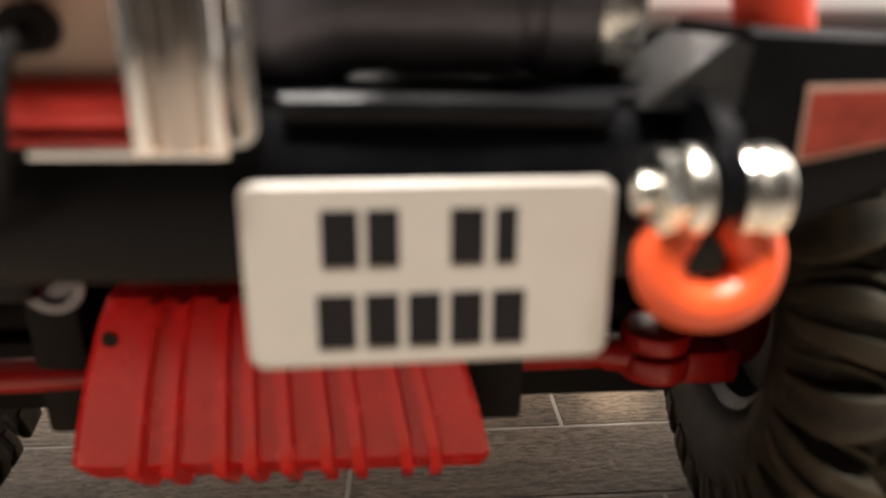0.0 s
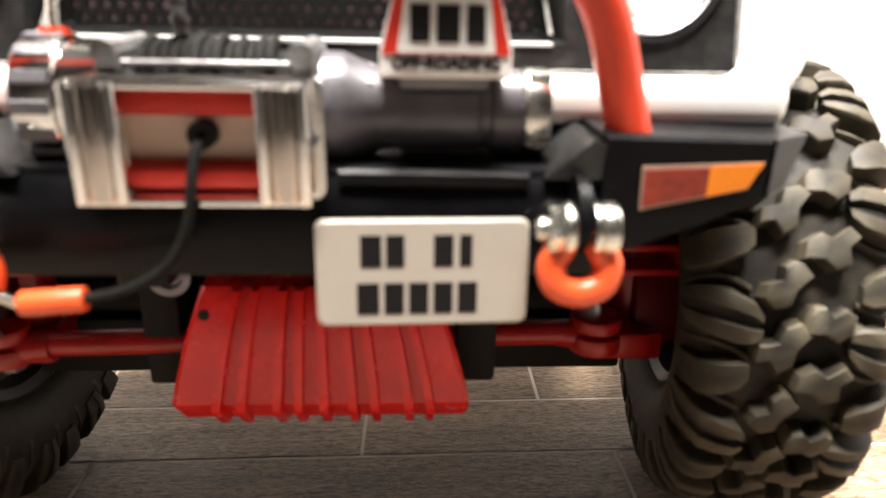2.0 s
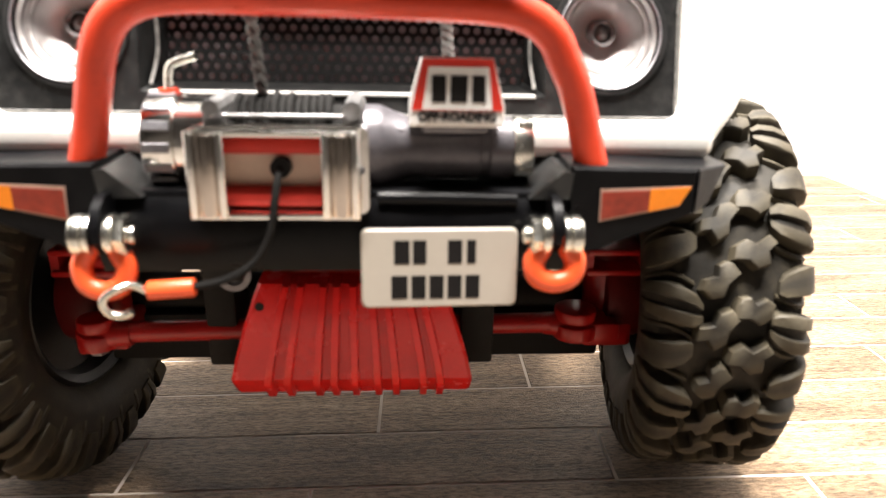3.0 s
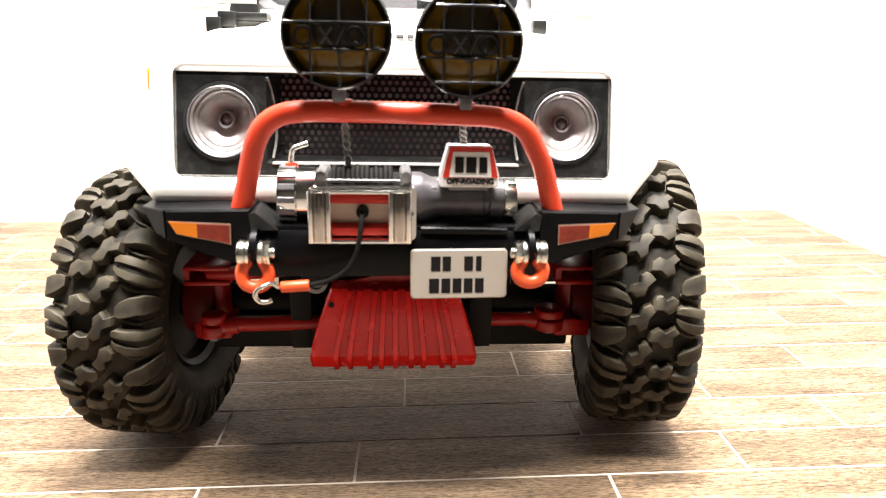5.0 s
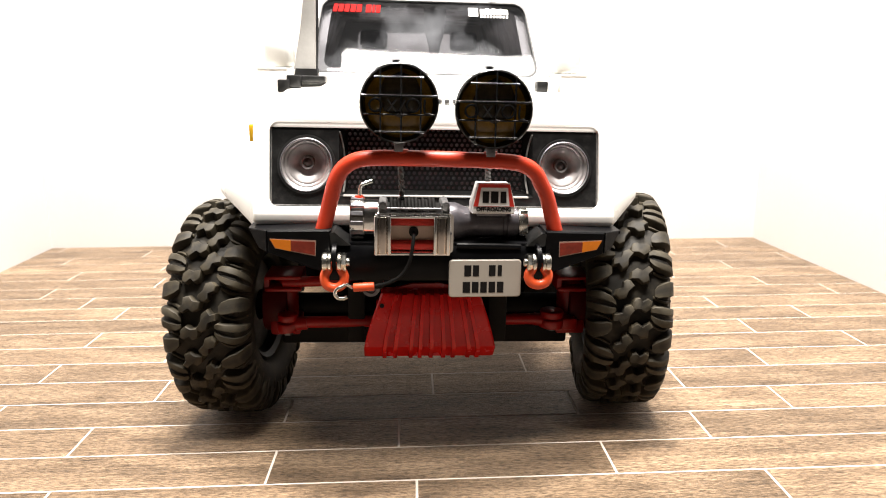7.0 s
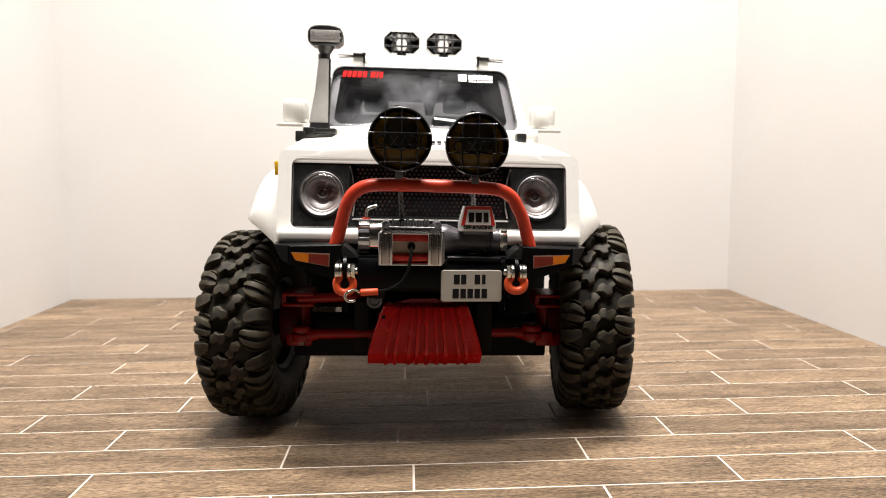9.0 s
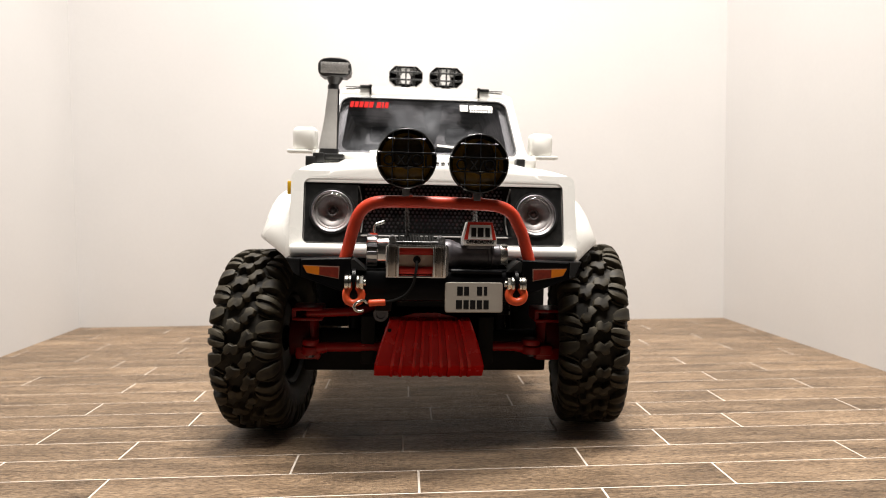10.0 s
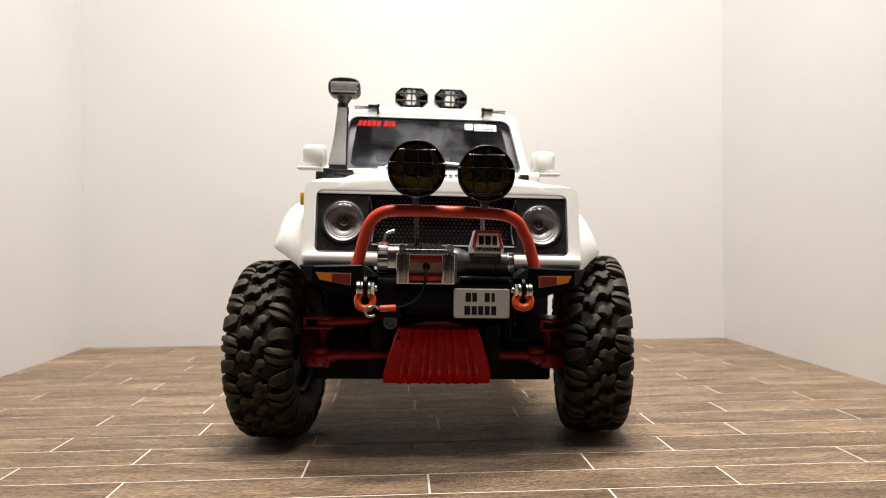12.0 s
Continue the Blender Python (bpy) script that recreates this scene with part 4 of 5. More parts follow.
    tp("lamp_bracket", bm, M_GREYMETAL, "grey lamp bracket", lamp)
    bm = bmesh.new()
    box(bm, (cx - 0.0030, -0.0275, cz + 0.0158), (cx + 0.0000, -0.0245, cz + 0.0178), 0.0003)
    tp("top_clip", bm, M_GUARD, parent=lamp)
    return lamp


spot_lamp(-0.0184, 0.1762, -2)
spot_lamp(0.0216, 0.1744, -2)
for x, zb in ((-0.0178, 0.1330), (0.0215, 0.1400)):
    bm = bmesh.new()
    for ph in (0, math.pi):
        tube(bm, [(x + 0.0007 * math.cos(k * 1.05 + ph) + 0.0012 * k / 24, -0.0165 - 0.003 * (1 - k / 24) + 0.0007 * math.sin(k * 1.05 + ph), 0.1545 + (zb - 0.1545) * k / 24) for k in range(25)], 0.00075, 8, 2)
    tp("lamp_cable", bm, M_CABLE, "twisted black lamp cable")

# grille panel with headlamps
def circle(cx, cz, r, n=24, start=45):
    return [(cx + r * math.cos(radians(start) + math.tau * k / n), cz + r * math.sin(radians(start) + math.tau * k / n)) for k in range(n)]


GX, GZ0, GZ1 = 0.0775, 0.1275, 0.1650


def lean(mesh):
    """The front face rakes back: its foot stands forward of its top."""
    for v in mesh.verts:
        v.co.y -= 0.26 * (0.1510 - v.co.z)
    return mesh


bm = bmesh.new()
for sx in (-1, 1):
    x0, x1 = sorted((sx * GX, sx * 0.0462))
    cx, cz = sx * 0.0612, 0.1462
    hole = circle(cx, cz, 0.0134, 24, 0)
    rect = []
    for x, z in hole:
        dx, dz = x - cx, z - cz
        k = min(((x1 - cx) if dx > 0 else (x0 - cx)) / dx if abs(dx) > 1e-9 else 9e9, ((GZ1 - cz) if dz > 0 else (GZ0 - cz)) / dz if abs(dz) > 1e-9 else 9e9)
        rect.append((cx + dx * k, cz + dz * k))
    # snap the nearest points to the rectangle's corners
    for q in ((x0, GZ0), (x0, GZ1), (x1, GZ0), (x1, GZ1)):
        i = min(range(24), key=lambda n: (rect[n][0] - q[0]) ** 2 + (rect[n][1] - q[1]) ** 2)
        rect[i] = q
    rim_frame(bm, rect, hole, -0.0005, 0.010)
box(bm, (-0.0462, -0.0005, GZ0), (0.0462, 0.010, 0.1320))
box(bm, (-0.0462, -0.0005, 0.1628), (0.0462, 0.010, GZ1))
rim_frame(bm, rrect(-0.0462, 0.0462, 0.1320, 0.1628, 0.0005, 1), rrect(-0.0461, 0.0461, 0.1321, 0.1627, 0.0005, 1), -0.0004, 0.0095, rrect(-0.0425, 0.0425, 0.1335, 0.1618, 0.0010, 1))
lean(bm)
grille = tp("grille_panel", bm, M_GRILLE, "worn black grille panel with perforated mesh", sharp=30)
bm = bmesh.new()
# perforated sheet: hexagon cells with round holes
P = 0.0026
vs_cache = {}


def gv(x, z, y):
    key = (round(x, 6), round(z, 6), round(y, 6))
    if key not in vs_cache:
        vs_cache[key] = bm.verts.new((x, y, z))
    return vs_cache[key]


for j in range(15):
    for i in range(36):
        cx = -0.0442 + P * i + (P / 2 if j % 2 else 0)
        cz = 0.1325 + P * 0.866 * j
        if abs(cx) > 0.0432 or cz > 0.1625:
            continue
        hexa = [(cx + P / math.sqrt(3) * math.sin(math.tau * k / 6), cz + P / math.sqrt(3) * math.cos(math.tau * k / 6)) for k in range(6)]
        inner = [(cx + 0.00088 * math.sin(math.tau * k / 12), cz + 0.00088 * math.cos(math.tau * k / 12)) for k in range(12)]
        for k in range(6):
            a, b = hexa[k], hexa[(k + 1) % 6]
            p, q, r = inner[2 * k], inner[2 * k + 1], inner[(2 * k + 2) % 12]
            bm.faces.new((gv(*a, 0.009), gv(*b, 0.009), gv(*r, 0.009), gv(*q, 0.009), gv(*p, 0.009)))
        for k in range(12):
            a, b = inner[k], inner[(k + 1) % 12]
            bm.faces.new((gv(*a, 0.009), gv(*b, 0.009), gv(*b, 0.0096), gv(*a, 0.0096)))
lean(bm)
tp("grille_mesh", bm, M_MESHBLACK, "black perforated mesh", grille)
bm = bmesh.new()
box(bm, (-0.045, 0.0099, 0.1300), (0.045, 0.0125, 0.1640))
lean(bm)
tp("radiator", bm, M_BEHIND, parent=grille)
# pale strip: the shine along the ledge under the mesh, put into colour
bm = bmesh.new()
box(bm, (-0.0440, -0.0012, 0.1318), (0.0440, 0.0010, 0.1325), 0.0002)
lean(bm)
tp("ledge_shine", bm, M_SNORKEL, "pale strip for the shine on the grille ledge", grille)
bm = bmesh.new()
tube(bm, [(x, -0.0006, z) for x, z in rrect(-0.0773, 0.0773, 0.1277, 0.1648, 0.0010, 2)], 0.00028, 6, 1, closed=True)
lean(bm)
tp("pale_edge", bm, M_WORN_LIT, "rubbed pale edge of the grille panel", grille)
# pale strips: the light on the recess slope, with its wear
for sx in (-1, 1):
    bm = bmesh.new()
    tube(bm, [(sx * 0.0458, -0.0006, 0.1612), (sx * 0.0448, 0.0016, 0.1570), (sx * 0.0440, 0.0034, 0.1520), (sx * 0.0436, 0.0044, 0.1470), (sx * 0.0433, 0.0040, 0.1400), (sx * 0.0440, 0.0010, 0.1336)], 0.0005, 6, 3)
    lean(bm)
    tp("pale_edge", bm, M_WORN_LIT, "pale strip for the rubbed, lit slope of the grille recess", grille)
for sx in (-1, 1):
    cx, cz = sx * 0.0612, 0.1462
    bm = bmesh.new()
    lathe(bm, [(0.0015, 0.0134), (0.0015, 0.0125), (0.0005, 0.0120), (-0.006, 0.0120), (-0.006, 0.0134)], (cx, 0, cz), (0, -1, 0), 40, close=True)
    lean(bm)
    hl = tp("headlamp", bm, M_PLASTIC, "round headlamp with clear lens")
    bm = bmesh.new()
    steps = [(-0.0008, 0.0118)]
    for k in range(2):
        r = 0.0114 - 0.0014 * k
        dep = -0.0014 - 0.0013 * k
        steps += [(dep, r), (dep - 0.0003, r - 0.0004), (dep - 0.0002, r - 0.0011)]
    lathe(bm, steps + [(-0.0046, 0.0082), (-0.0062, 0.0066), (-0.0076, 0.0050), (-0.0090, 0.0030), (-0.0092, 0.0001), (-0.0098, 0.0001), (-0.0094, 0.0045), (-0.0070, 0.0090), (-0.0030, 0.0118)], (cx, 0, cz), (0, -1, 0), 40, close=True)
    lean(bm)
    tp("reflector", bm, M_REFLECTOR, "mirrored reflector", hl)
    bm = bmesh.new()
    lathe(bm, [(-0.0090, 0.0032), (-0.0050, 0.0032), (-0.0044, 0.0029), (-0.0046, 0.0023), (-0.0060, 0.0020), (-0.0050, 0.0013), (-0.0042, 0.0001)], (cx, 0, cz), (0, -1, 0), 24)
    lean(bm)
    tp("bulb", bm, M_BULB, parent=hl)
    bm = bmesh.new()
    lathe(bm, [(0.0006, 0.0119), (0.0020, 0.0100), (0.0030, 0.0060), (0.0033, 0.0025), (0.0034, 0.0001)], (cx, 0, cz), (0, -1, 0), 40)
    bmesh.ops.delete(bm, geom=[f for f in bm.faces if len(f.verts) > 10 and f.calc_area() > 1e-5], context="FACES_ONLY")
    lean(bm)
    trim = bmesh.new()
    lathe(trim, [(0.0016, 0.0122), (0.0019, 0.0119), (0.0016, 0.0116), (0.0008, 0.0117), (0.0008, 0.0121)], (cx, 0, cz), (0, -1, 0), 40, close=True)
    lean(trim)
    tp("trim_ring", trim, M_GREYMETAL, "thin grey trim ring", hl)
    ln = tp("lens", bm, M_LENS, "clear domed lens", hl)
    ln.visible_shadow = False

# white body
bm = bmesh.new()
rim_frame(bm, rrect(-0.0855, 0.0855, 0.1215, 0.1700, 0.0045), rrect(-0.0780, 0.0780, 0.1270, 0.1655, 0.0040), -0.0020, 0.012)
lean(bm)
tp("front_panel", bm, M_WHITE, "white front panel round the grille", sharp=50)
bm = bmesh.new()
box(bm, (-0.0850, -0.0085, 0.1192), (0.0850, 0.006, 0.1272), 0.0030, 4)
bmesh.ops.translate(bm, verts=bm.verts[:], vec=(0, -0.0058, 0))
tp("valance", bm, M_WHITE, "white lower front valance", sharp=60)
bm = bmesh.new()
rings = []
for y, dz, wd in ((0.0020, -0.0028, 0.0845), (0.0035, 0.0, 0.0855), (0.0075, 0.0016, 0.0860), (0.040, 0.0050, 0.0862), (0.080, 0.0085, 0.0864), (0.118, 0.0110, 0.0866)):
    sec = [(-wd, 0.1300), (-wd - 0.0004, 0.1600), (-wd + 0.0010, 0.1662 + dz * 0.8), (-wd + 0.0045, 0.1690 + dz), (-0.0640, 0.1700 + dz), (-0.0600, 0.1722 + dz), (-0.030, 0.1738 + dz), (0, 0.1742 + dz)]
    sec = sec + [(-x, z) for x, z in sec[-2::-1]]
    sec += [(0.080, 0.1300), (0.080, 0.1560), (-0.080, 0.1560), (-0.080, 0.1300)]
    rings.append([(x, y, z if z != 0.1560 else 0.1658 + (dz if y >= 0 else -0.002)) for x, z in sec])
loft(bm, rings)
tp("hood", bm, M_WHITE, "white bonnet and front wings", sharp=40)
for sx in (-1, 1):
    for yc in (0.052, 0.348):
        bm = bmesh.new()
        rings = []
        for k in range(21):
            sec = []
            for x, r in ((0.0830, 0.1000), (0.0880, 0.0997), (0.0920, 0.0986), (0.0962, 0.0966), (0.1000, 0.0934), (0.1028, 0.0892), (0.1048, 0.0842), (0.1060, 0.0785), (0.1066, 0.0755), (0.1064, 0.0744), (0.1052, 0.0738), (0.1020, 0.0742), (0.0960, 0.0752), (0.0900, 0.0766), (0.0830, 0.0780)):
                s = (x - 0.083) / 0.0236
                a0 = -50 + 25 * s if yc < 0.1 else -36
                a = radians(a0 + (36 - a0) * k / 20)
                if yc < 0.1:
                    lip = 0.0780 - 0.0025 * s
                    g = min(1.0, k / 8)
                    r = lip + (r - lip) * max(0.10, math.sqrt(1 - (1 - g) ** 2)) if r > lip else r
                reach = 0.78 + (0.32 * min(1.0, max(0.0, -a / 0.5)) if yc < 0.1 else 0.0)
                sec.append((sx * x, yc + reach * r * math.sin(a) * (0.066 / max(r, 0.066)) ** 0.75, 0.061 + r * math.cos(a) ** 0.9))
            rings.append(sec)
        loft(bm, rings)
        tp("fender_flare", bm, M_WHITE, "bulging white fender flare", sharp=60)
# cab: sides, rear, roof, windscreen frame
for sx in (-1, 1):
    bm = bmesh.new()
    box(bm, (min(sx * 0.083, sx * 0.0865), 0.118, 0.112), (max(sx * 0.083, sx * 0.0865), 0.398, 0.190), 0.0012)
    tp("side_panel", bm, M_WHITE, "white body side panel")
    bm = bmesh.new()
    loft(bm, [[(sx * 0.0865, y0, 0.1895), (sx * 0.083, y0, 0.1895), (sx * 0.066, y1, 0.2400), (sx * 0.0695, y1, 0.2400)] for y0, y1 in ((0.150, 0.172), (0.398, 0.390))])
    tp("hardtop_side", bm, M_WHITE, "white hardtop side")
bm = bmesh.new()
rim_frame(bm, rrect(-0.083, 0.083, 0.112, 0.240, 0.004), rrect(-0.055, 0.055, 0.195, 0.228, 0.004), 0.392, 0.397)
tp("rear_panel", bm, M_WHITE, "white rear panel with window opening")
bm = bmesh.new()
rings = []
for y, zz, wd in ((0.1600, -0.004, 0.068), (0.1615, -0.0020, 0.0695), (0.170, -0.0004, 0.0700), (0.22, 0.0016, 0.0705), (0.38, 0.0016, 0.0705), (0.396, 0.000, 0.0690)):
    rings.append([(x, y, z) for x, z in ((-wd, 0.2370), (-wd, 0.2420 + zz), (-wd + 0.004, 0.2455 + zz), (-0.03, 0.2472 + zz), (0.03, 0.2472 + zz), (wd - 0.004, 0.2455 + zz), (wd, 0.2420 + zz), (wd, 0.2370))])
loft(bm, rings)
tp("roof", bm, M_WHITE, "white hardtop roof", sharp=50)


def screen(x, s, off=0.0):
    """The windscreen's plane: s from 0 at its base to 1 at its top, narrowing upwards."""
    return Vector((x * (1 - 0.095 * s), 0.1235 + 0.0400 * s, 0.1850 + 0.0560 * s)) + Vector((0, -0.81, 0.58)) * off


def screen_ring(bm, outer, inner, o0, o1):
    loft(bm, [[screen(x, s, o1) for x, s in outer], [screen(x, s, o1) for x, s in inner], [screen(x, s, o0) for x, s in inner], [screen(x, s, o0) for x, s in outer]], closed=True)


def screen_outline(hw, s0, s1, r):
    return [(x, s0 + (z / 0.069) * 1.0) for x, z in rrect(-hw, hw, 0, (s1 - s0) * 0.069, r)]


bm = bmesh.new()
screen_ring(bm, screen_outline(0.0800, -0.06, 1.0, 0.004), screen_outline(0.0730, 0.05, 0.890, 0.008), -0.004, 0.001)
ws = tp("windscreen_frame", bm, M_WHITE, "white windscreen frame", sharp=50)
bm = bmesh.new()
screen_ring(bm, screen_outline(0.0738, 0.040, 0.905, 0.0085), screen_outline(0.0726, 0.054, 0.888, 0.008), -0.001, 0.0016)
tp("rubber_seal", bm, M_RUBBERSEAL, parent=ws)
bm = bmesh.new()
loft(bm, [[screen(x, s, -0.0008) for x, s in screen_outline(0.0729, 0.051, 0.891, 0.008)], [screen(x, s, 0.0004) for x, s in screen_outline(0.0729, 0.051, 0.891, 0.008)]])
mb = bmesh.new()
screen_ring(mb, screen_outline(0.0790, 0.0, 0.930, 0.006), screen_outline(0.0668, 0.150, 0.892, 0.007), -0.0060, -0.0042)
tp("inner_frame", mb, M_WHITE, "white inner edge of the windscreen opening", ws)
gl = tp("windscreen", bm, M_GLASS, "dark windscreen glass with stickers", ws)
gl.visible_shadow = False


def screen_mark(name, x0, x1, s0, s1, mt, lift=0.0009):
    bm = bmesh.new()
    q = [(x0, s0), (x1, s0), (x1 + 0.0003, s1), (x0 + 0.0003, s1)]
    loft(bm, [[screen(x, s, 0.0005) for x, s in q], [screen(x, s, lift) for x, s in q]])
    tp(name, bm, mt, parent=ws)


# sun-strip stickers: slanted red blocks, and a white emblem with a row of small blocks under it
xx = -0.0650
for wdt in (0.0030, 0.0034, 0.0034, 0.0036, 0.0034, 0.0022, 0.0038, 0.0018, 0.0030):
    if wdt == 0.0022:
        xx += wdt
        continue
    screen_mark("red_sticker_block", xx, xx + wdt, 0.745, 0.835, M_SUNSTRIP)
    xx += wdt + 0.0008
screen_mark("white_sticker_block", 0.0315, 0.0385, 0.735, 0.830, M_STKWHITE)
for k, (a, b) in enumerate(((0.0400, 0.0436), (0.0442, 0.0462), (0.0468, 0.0480), (0.0486, 0.0510), (0.0516, 0.0540), (0.0546, 0.0556), (0.0562, 0.0600))):
    screen_mark("white_sticker_block", a, b + 0.0004, 0.762, 0.822 + 0.010 * (k % 2), M_STKWHITE)
for k in range(9):
    screen_mark("white_sticker_block", 0.0400 + 0.0023 * k, 0.0414 + 0.0023 * k, 0.722, 0.748, M_STKWHITE)

# interior
bm = bmesh.new()
box(bm, (-0.080, 0.120, 0.165), (0.080, 0.150, 0.184), 0.004)
tp("dashboard", bm, M_INTERIOR)
bm = bmesh.new()
box(bm, (-0.082, 0.15, 0.128), (0.082, 0.39, 0.134))
tp("cabin_floor", bm, M_INTERIOR)
for sx in (-1, 1):
    bm = bmesh.new()
    box(bm, (sx * 0.036 - 0.022, 0.205, 0.134), (sx * 0.036 + 0.022, 0.250, 0.160), 0.006, 3)
    box(bm, (sx * 0.036 - 0.021, 0.243, 0.155), (sx * 0.036 + 0.021, 0.256, 0.205), 0.005, 3)
    box(bm, (sx * 0.036 - 0.011, 0.245, 0.207), (sx * 0.036 + 0.011, 0.254, 0.222), 0.004, 3)
    tp("seat", bm, M_INTERIOR, "dark seat")

bm = bmesh.new()
lathe(bm, [(0.0, 0.0030), (0.006, 0.0040), (0.014, 0.0062), (0.024, 0.0076), (0.031, 0.0078), (0.033, 0.0070)], (0.0080, 0.172, 0.2010), (0, 0, 1), 24)
tp("mirror_bracket", bm, M_STKWHITE, "pale grey shape behind the glass")
# cowl, wipers, bonnet lettering bars, side marker
bm = bmesh.new()
box(bm, (-0.0845, 0.108, 0.178), (0.0845, 0.126, 0.1880), 0.003, 3)
tp("cowl", bm, M_WHITE, "white cowl under the windscreen", sharp=60)
for sx in (-1, 1):
    bm = bmesh.new()
    tube(bm, [(sx * 0.040, 0.1215, 0.1885), (sx * 0.030, 0.1225, 0.1935), (sx * 0.005 + 0.004, 0.1240, 0.1960)], 0.0008, 8)
    box(bm, (sx * 0.040 - 0.003, 0.117, 0.1870), (sx * 0.040 + 0.003, 0.122, 0.1905), 0.0008)
    tp("wiper", bm, M_STKWHITE, "white wiper arm")
    bm = bmesh.new()
    if sx < 0:
        box(bm, (-0.0880, 0.090, 0.1762), (-0.0810, 0.102, 0.1835), 0.0008)
        box(bm, (-0.0830, 0.092, 0.1790), (-0.0750, 0.100, 0.1862), 0.0008)
    else:
        box(bm, (0.0668, 0.098, 0.1790), (0.0738, 0.106, 0.1858), 0.0010)
    tp("hood_hinge", bm, M_PLASTIC, "black bonnet hinge block")
    bm = bmesh.new()
    rim = rrect(0.0845, 0.1035, 0.1905, 0.2085, 0.004)
    slab(bm, rim, lambda x, z: (sx * x, 0.1330 + (x - 0.0845) * 0.25, z), lambda x, z: (sx * x, 0.1440 + (x - 0.0845) * 0.25, z), 0.0015)
    mir = tp("door_mirror", bm, M_WHITE, "white door mirror", sharp=60)
    bm = bmesh.new()
    box(bm, (min(sx * 0.078, sx * 0.1075), 0.134, 0.1882), (max(sx * 0.078, sx * 0.1075), 0.146, 0.1908), 0.0008)
    tp("mirror_arm", bm, M_WHITE, "white mirror arm", mir)
for x, wd in ((-0.0125, 0.0030), (-0.0085, 0.0028), (-0.0045, 0.0028), (-0.0005, 0.0028), (0.0035, 0.0024), (0.0075, 0.0014)):
    bm = bmesh.new()
    loft(bm, [[(x, 0.0042, 0.1755), (x + wd, 0.0042, 0.1755), (x + wd, 0.0078, 0.1766), (x, 0.0078, 0.1766)], [(x, 0.0042, 0.1759), (x + wd, 0.0042, 0.1759), (x + wd, 0.0078, 0.1770), (x, 0.0078, 0.1770)]])
    tp("black_bar", bm, M_INK)
bm = bmesh.new()
box(bm, (-0.0885, 0.006, 0.1555), (-0.0855, 0.016, 0.1635), 0.0005)
tp("side_marker", bm, M_YELLOWSTK, "yellow side marker")

# snorkel
bm = bmesh.new()
box(bm, (-0.0835, 0.098, 0.1820), (-0.0610, 0.122, 0.1860), 0.001)
loft(bm, [[(x, y, 0.1850) for x, y in rrect(-0.0805, -0.0655, 0.103, 0.117, 0.002, 2)], [(x, y, 0.1900) for x, y in rrect(-0.0795, -0.0660, 0.104, 0.117, 0.002, 2)]])
snork = tp("snorkel", bm, M_PLASTIC, "tall grey snorkel with black intake head")
bm = bmesh.new()
loft(bm, [[(x, y, z) for x, y in rrect(a, b, c, d, 0.0018, 2)] for z, a, b, c, d in ((0.1895, -0.0806, -0.0672, 0.105, 0.116), (0.2120, -0.0768, -0.0672, 0.109, 0.119), (0.2350, -0.0745, -0.0672, 0.113, 0.122))])
tp("column", bm, M_SNORKEL, "grey snorkel column", snork)
bm = bmesh.new()
tube(bm, [(-0.0672, 0.108, 0.1900), (-0.0668, 0.112, 0.2120), (-0.0668, 0.116, 0.2350)], 0.0010, 8)
rod(bm, (-0.0708, 0.1175, 0.2340), (-0.0708, 0.1175, 0.2385), 0.0042, seg=20)
rod(bm, (-0.0704, 0.1175, 0.2385), (-0.0698, 0.1175, 0.2442), 0.0036, 0.0066, seg=20)
tp("collar", bm, M_PLASTIC, parent=snork)
bm = bmesh.new()
slab(bm, [(-0.0780, 0.2438), (-0.0610, 0.2438), (-0.0578, 0.2462), (-0.0572, 0.2490), (-0.0574, 0.2530), (-0.0590, 0.2556), (-0.0615, 0.2570), (-0.0660, 0.2577), (-0.0730, 0.2577), (-0.0775, 0.2570), (-0.0800, 0.2556), (-0.0816, 0.2530), (-0.0818, 0.2490), (-0.0812, 0.2462)], lambda x, z: (x, 0.1100, z), lambda x, z: (x, 0.1260, z), 0.0010)
tp("intake_head", bm, M_PLASTIC, "black snorkel intake head", snork)
bm = bmesh.new()
box(bm, (-0.0796, 0.1090, 0.2460), (-0.0594, 0.1104, 0.2540), 0.0004)
for i in range(8):
    for j in range(4):
        rod(bm, (-0.0785 + 0.0026 * i + (0.0013 if j % 2 else 0), 0.1085, 0.2470 + 0.0020 * j), (-0.0785 + 0.0026 * i + (0.0013 if j % 2 else 0), 0.1092, 0.2470 + 0.0020 * j), 0.0008, seg=6)
tp("intake_mesh", bm, M_MESHGREY, "grey intake mesh", snork)

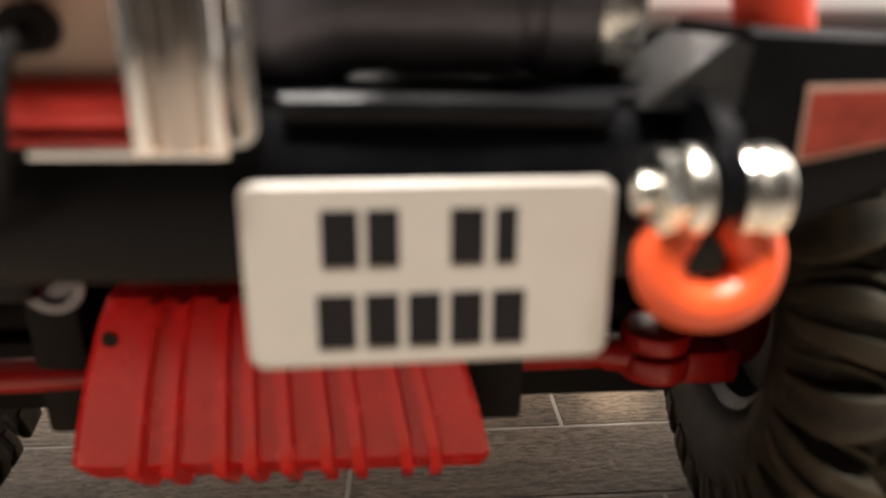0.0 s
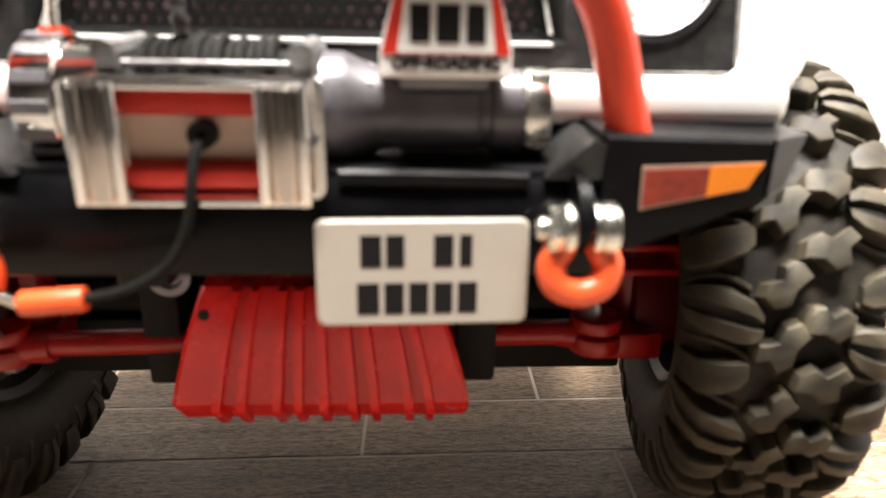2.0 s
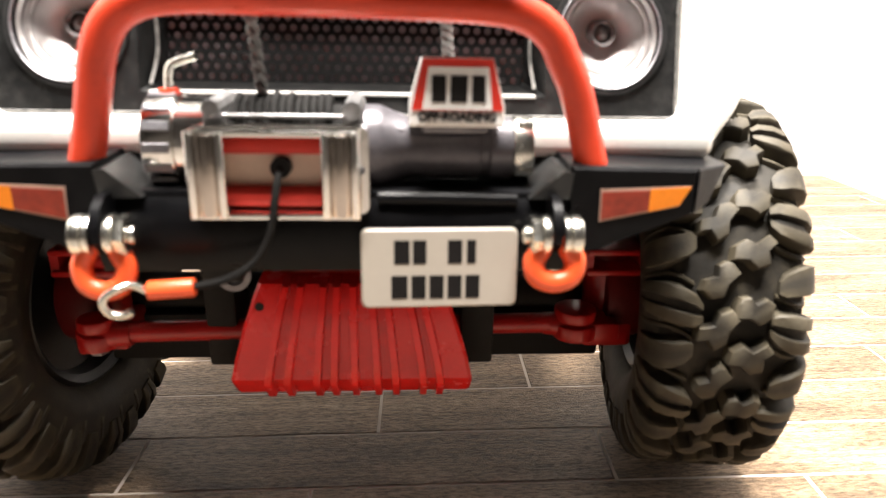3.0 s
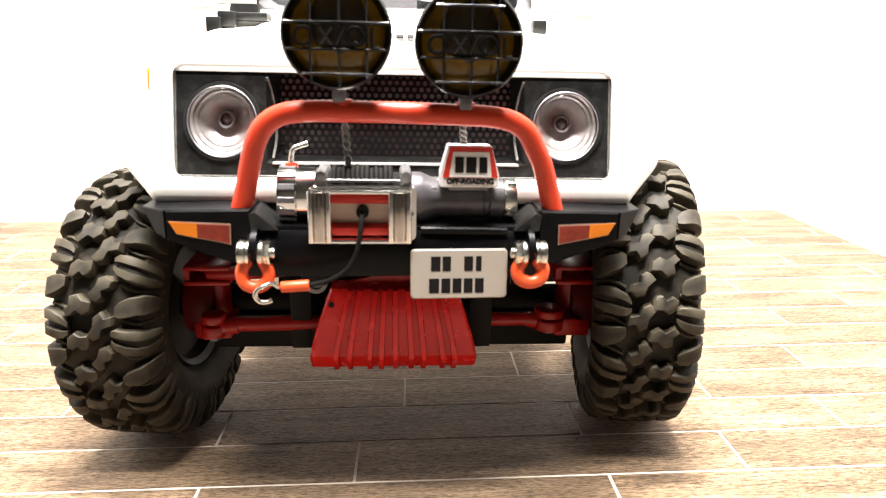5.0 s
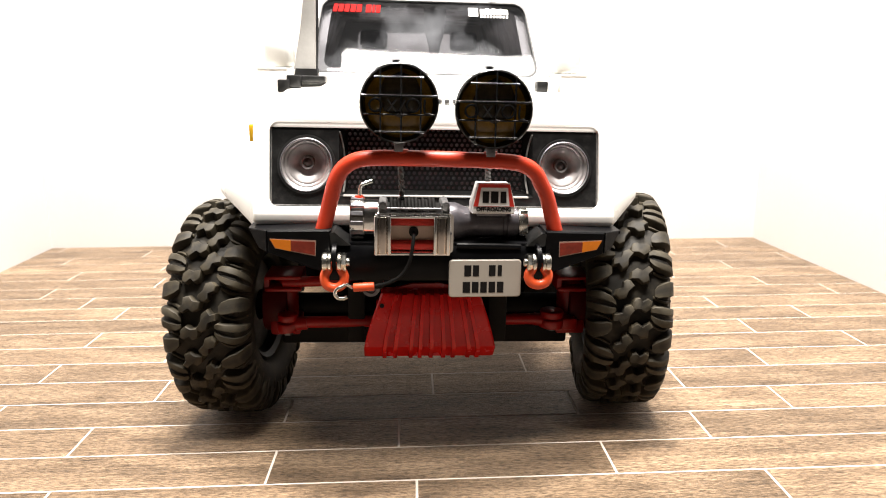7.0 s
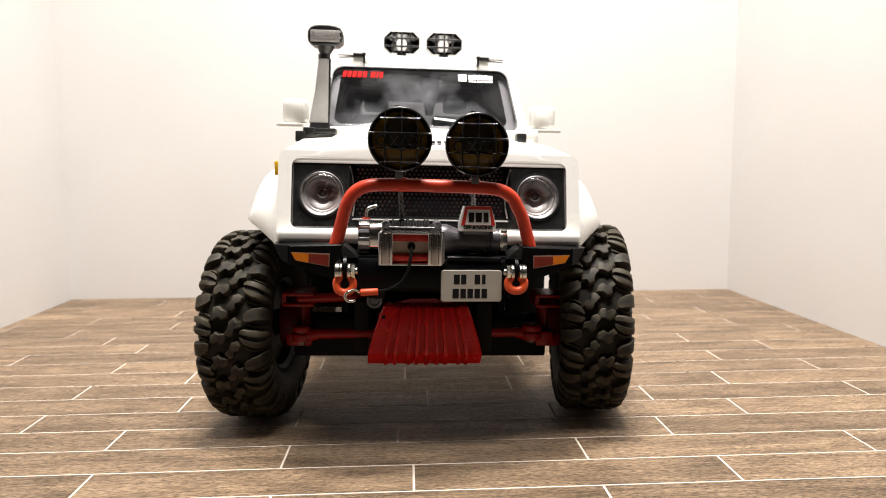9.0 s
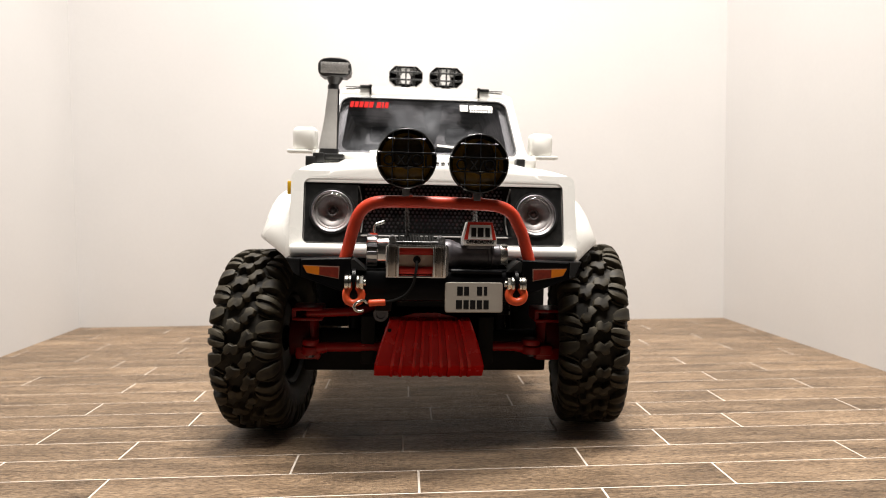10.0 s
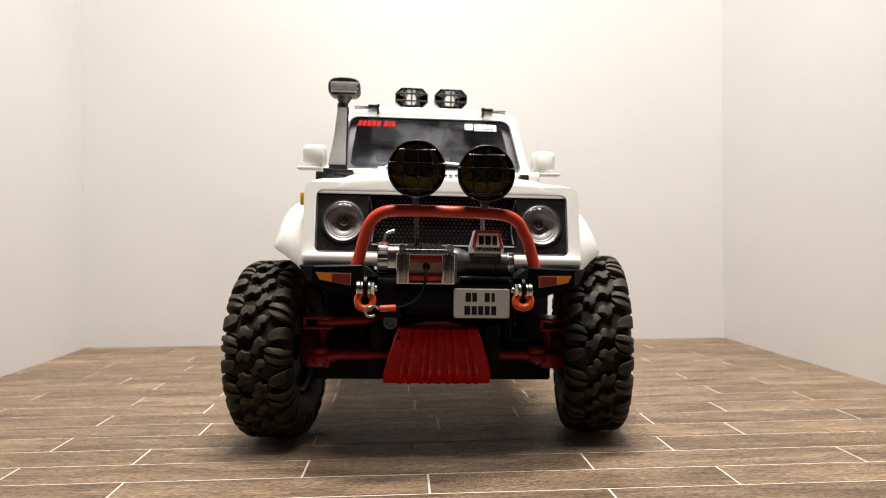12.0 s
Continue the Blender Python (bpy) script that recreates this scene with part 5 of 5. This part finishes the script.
# roof lamps and brackets
for cx in (-0.0140, 0.0228):
    o8 = [(-0.0152, -0.0040), (-0.0152, 0.0036), (-0.0098, 0.0088), (0.0098, 0.0088), (0.0152, 0.0036), (0.0152, -0.0040), (0.0098, -0.0090), (-0.0098, -0.0090)]
    i8 = [(x * 0.86, z * 0.80) for x, z in o8]
    b8 = [(x * 0.30, z * 0.52) for x, z in o8]
    cz = 0.2650
    bm = bmesh.new()
    loft(bm, [[(cx + x, y, cz + z) for x, z in p] for p, y in ((o8, 0.2200), (i8, 0.2200), (i8, 0.2215), (b8, 0.2320), (b8, 0.2330), (o8, 0.2300))], closed=True)
    rl = tp("roof_lamp", bm, M_GUARD, "black octagonal roof lamp with guard bars")
    for x in (-0.0072, 0.0, 0.0072):
        bm = bmesh.new()
        box(bm, (cx + x - 0.0007, 0.2185, cz - 0.0088), (cx + x + 0.0007, 0.2202, cz + 0.0086), 0.0002, 1)
        tp("guard_bar", bm, M_PLASTIC, parent=rl)
    for z in (-0.0034, 0.0032):
        bm = bmesh.new()
        box(bm, (cx - 0.0150, 0.2180, cz + z - 0.0007), (cx + 0.0150, 0.2196, cz + z + 0.0007), 0.0002, 1)
        tp("guard_bar", bm, M_PLASTIC, parent=rl)
    bm = bmesh.new()
    lathe(bm, [(0.0, 0.0046), (0.0010, 0.0045), (0.0022, 0.0030), (0.0026, 0.0001)], (cx, 0.2310, cz - 0.0006), (0, -1, 0), 24)
    tp("lens", bm, M_LENS, "clear lens", rl).visible_shadow = False
    bm = bmesh.new()
    box(bm, (cx - 0.004, 0.223, 0.2478), (cx + 0.004, 0.229, 0.2575), 0.0006)
    tp("lamp_foot", bm, M_PLASTIC, parent=rl)
for sx, x in ((-1, -0.0440), (1, 0.0450)):
    bm = bmesh.new()
    box(bm, (x - 0.0008, 0.158, 0.2385), (x + 0.0008, 0.161, 0.2462), 0.0003)
    box(bm, (x - 0.0012, 0.157, 0.2448), (x + 0.0012, 0.163, 0.2464), 0.0003)
    box(bm, (min(x, x + sx * 0.0085), 0.158, 0.2446), (max(x, x + sx * 0.0085), 0.163, 0.2460), 0.0003)
    box(bm, (min(x, x + sx * 0.020), 0.160, 0.2442), (max(x, x + sx * 0.020), 0.162, 0.2448))
    tp("roof_bracket", bm, M_PLASTIC, "small black roof bracket")

# ---------- the floor: wood-look strips in pale grout, laid last ----------
FRONT = -0.0902
bm = bmesh.new()
box(bm, (-0.4380, FRONT, -0.0038), (0.4120, 0.486, -0.00022))
floor = part("floor", bm, [M_GROUT], None)
structure(floor, "wood-look floor strips in pale grout on a thin board", "floor")
bm = bmesh.new()
box(bm, (-0.4380, FRONT - 0.0014, -0.0040), (0.4120, FRONT - 0.0001, -0.0003), 0.0003)
part("board_edge", bm, M_BOARD, floor, "raw grey board edge")
# black layer in place of the dark gap, its shadow given as colour
bm = bmesh.new()
box(bm, (-0.45, FRONT + 0.0015, -0.0074), (0.43, 0.50, -0.0042))
structure(part("gap_shadow_layer", bm, M_GAPSHADOW), "thin black layer for the shadowed gap under the floor", "board")
bm = bmesh.new()
box(bm, (-0.46, FRONT - 0.0055, -0.0125), (0.44, 0.51, -0.0076), 0.0006)
structure(part("lower_board", bm, M_WALL), "white board under the black layer", "board")
ROW, LONG, GAP = 0.0306, 0.1645, 0.0012
# the cross joints of each row; a row goes on past its known joints in full lengths
JOINTS = ((0.083,), (-0.1798, -0.0117, 0.1552), (-0.252, -0.0825, 0.0838, 0.2465), (-0.1874, -0.0207, 0.143), (-0.2506, -0.0844, 0.080, 0.204), (-0.1662, -0.0008, 0.1532, 0.3061), (-0.2487, -0.101, 0.0604, 0.221),
          (-0.1811, -0.0167, 0.145, 0.3084), (-0.248, -0.0844, 0.0791, 0.2437), (-0.3427, -0.184, -0.0215, 0.139, 0.3035), (-0.2524, -0.0868, 0.0774, 0.2417), (-0.294,), (-0.342,), (-0.2538,), (-0.3467,), (-0.269,), (-0.383,), (-0.31,), (-0.25,))
tile_meshes = {}


def strip_mesh(x0, x1):
    key = (round(x1 - x0, 4))
    if key not in tile_meshes:
        b = bmesh.new()
        box(b, (-(x1 - x0) / 2, -(ROW - GAP) / 2, -0.0010), ((x1 - x0) / 2, (ROW - GAP) / 2, 0.0), 0.00018, 1)
        me = bpy.data.meshes.new("floor_strip")
        b.to_mesh(me)
        b.free()
        me.materials.append(M_WOOD)
        tile_meshes[key] = me
    return tile_meshes[key]


for j, known in enumerate(JOINTS):
    xs = list(known)
    while xs[0] > -0.4380:
        xs.insert(0, xs[0] - LONG)
    while xs[-1] < 0.4120:
        xs.append(xs[-1] + LONG)
    for a, b in zip(xs, xs[1:]):
        x0, x1 = max(a + GAP / 2, -0.4380), min(b - GAP / 2, 0.4120)
        if x1 - x0 < 0.004:
            continue
        t = new("floor_strip", strip_mesh(x0, x1))
        t.parent, t.matrix_parent_inverse = floor, Matrix.Identity(4)
        t.matrix_basis = Matrix.Translation(((x0 + x1) / 2, FRONT + (j + 0.5) * ROW, 0.0))
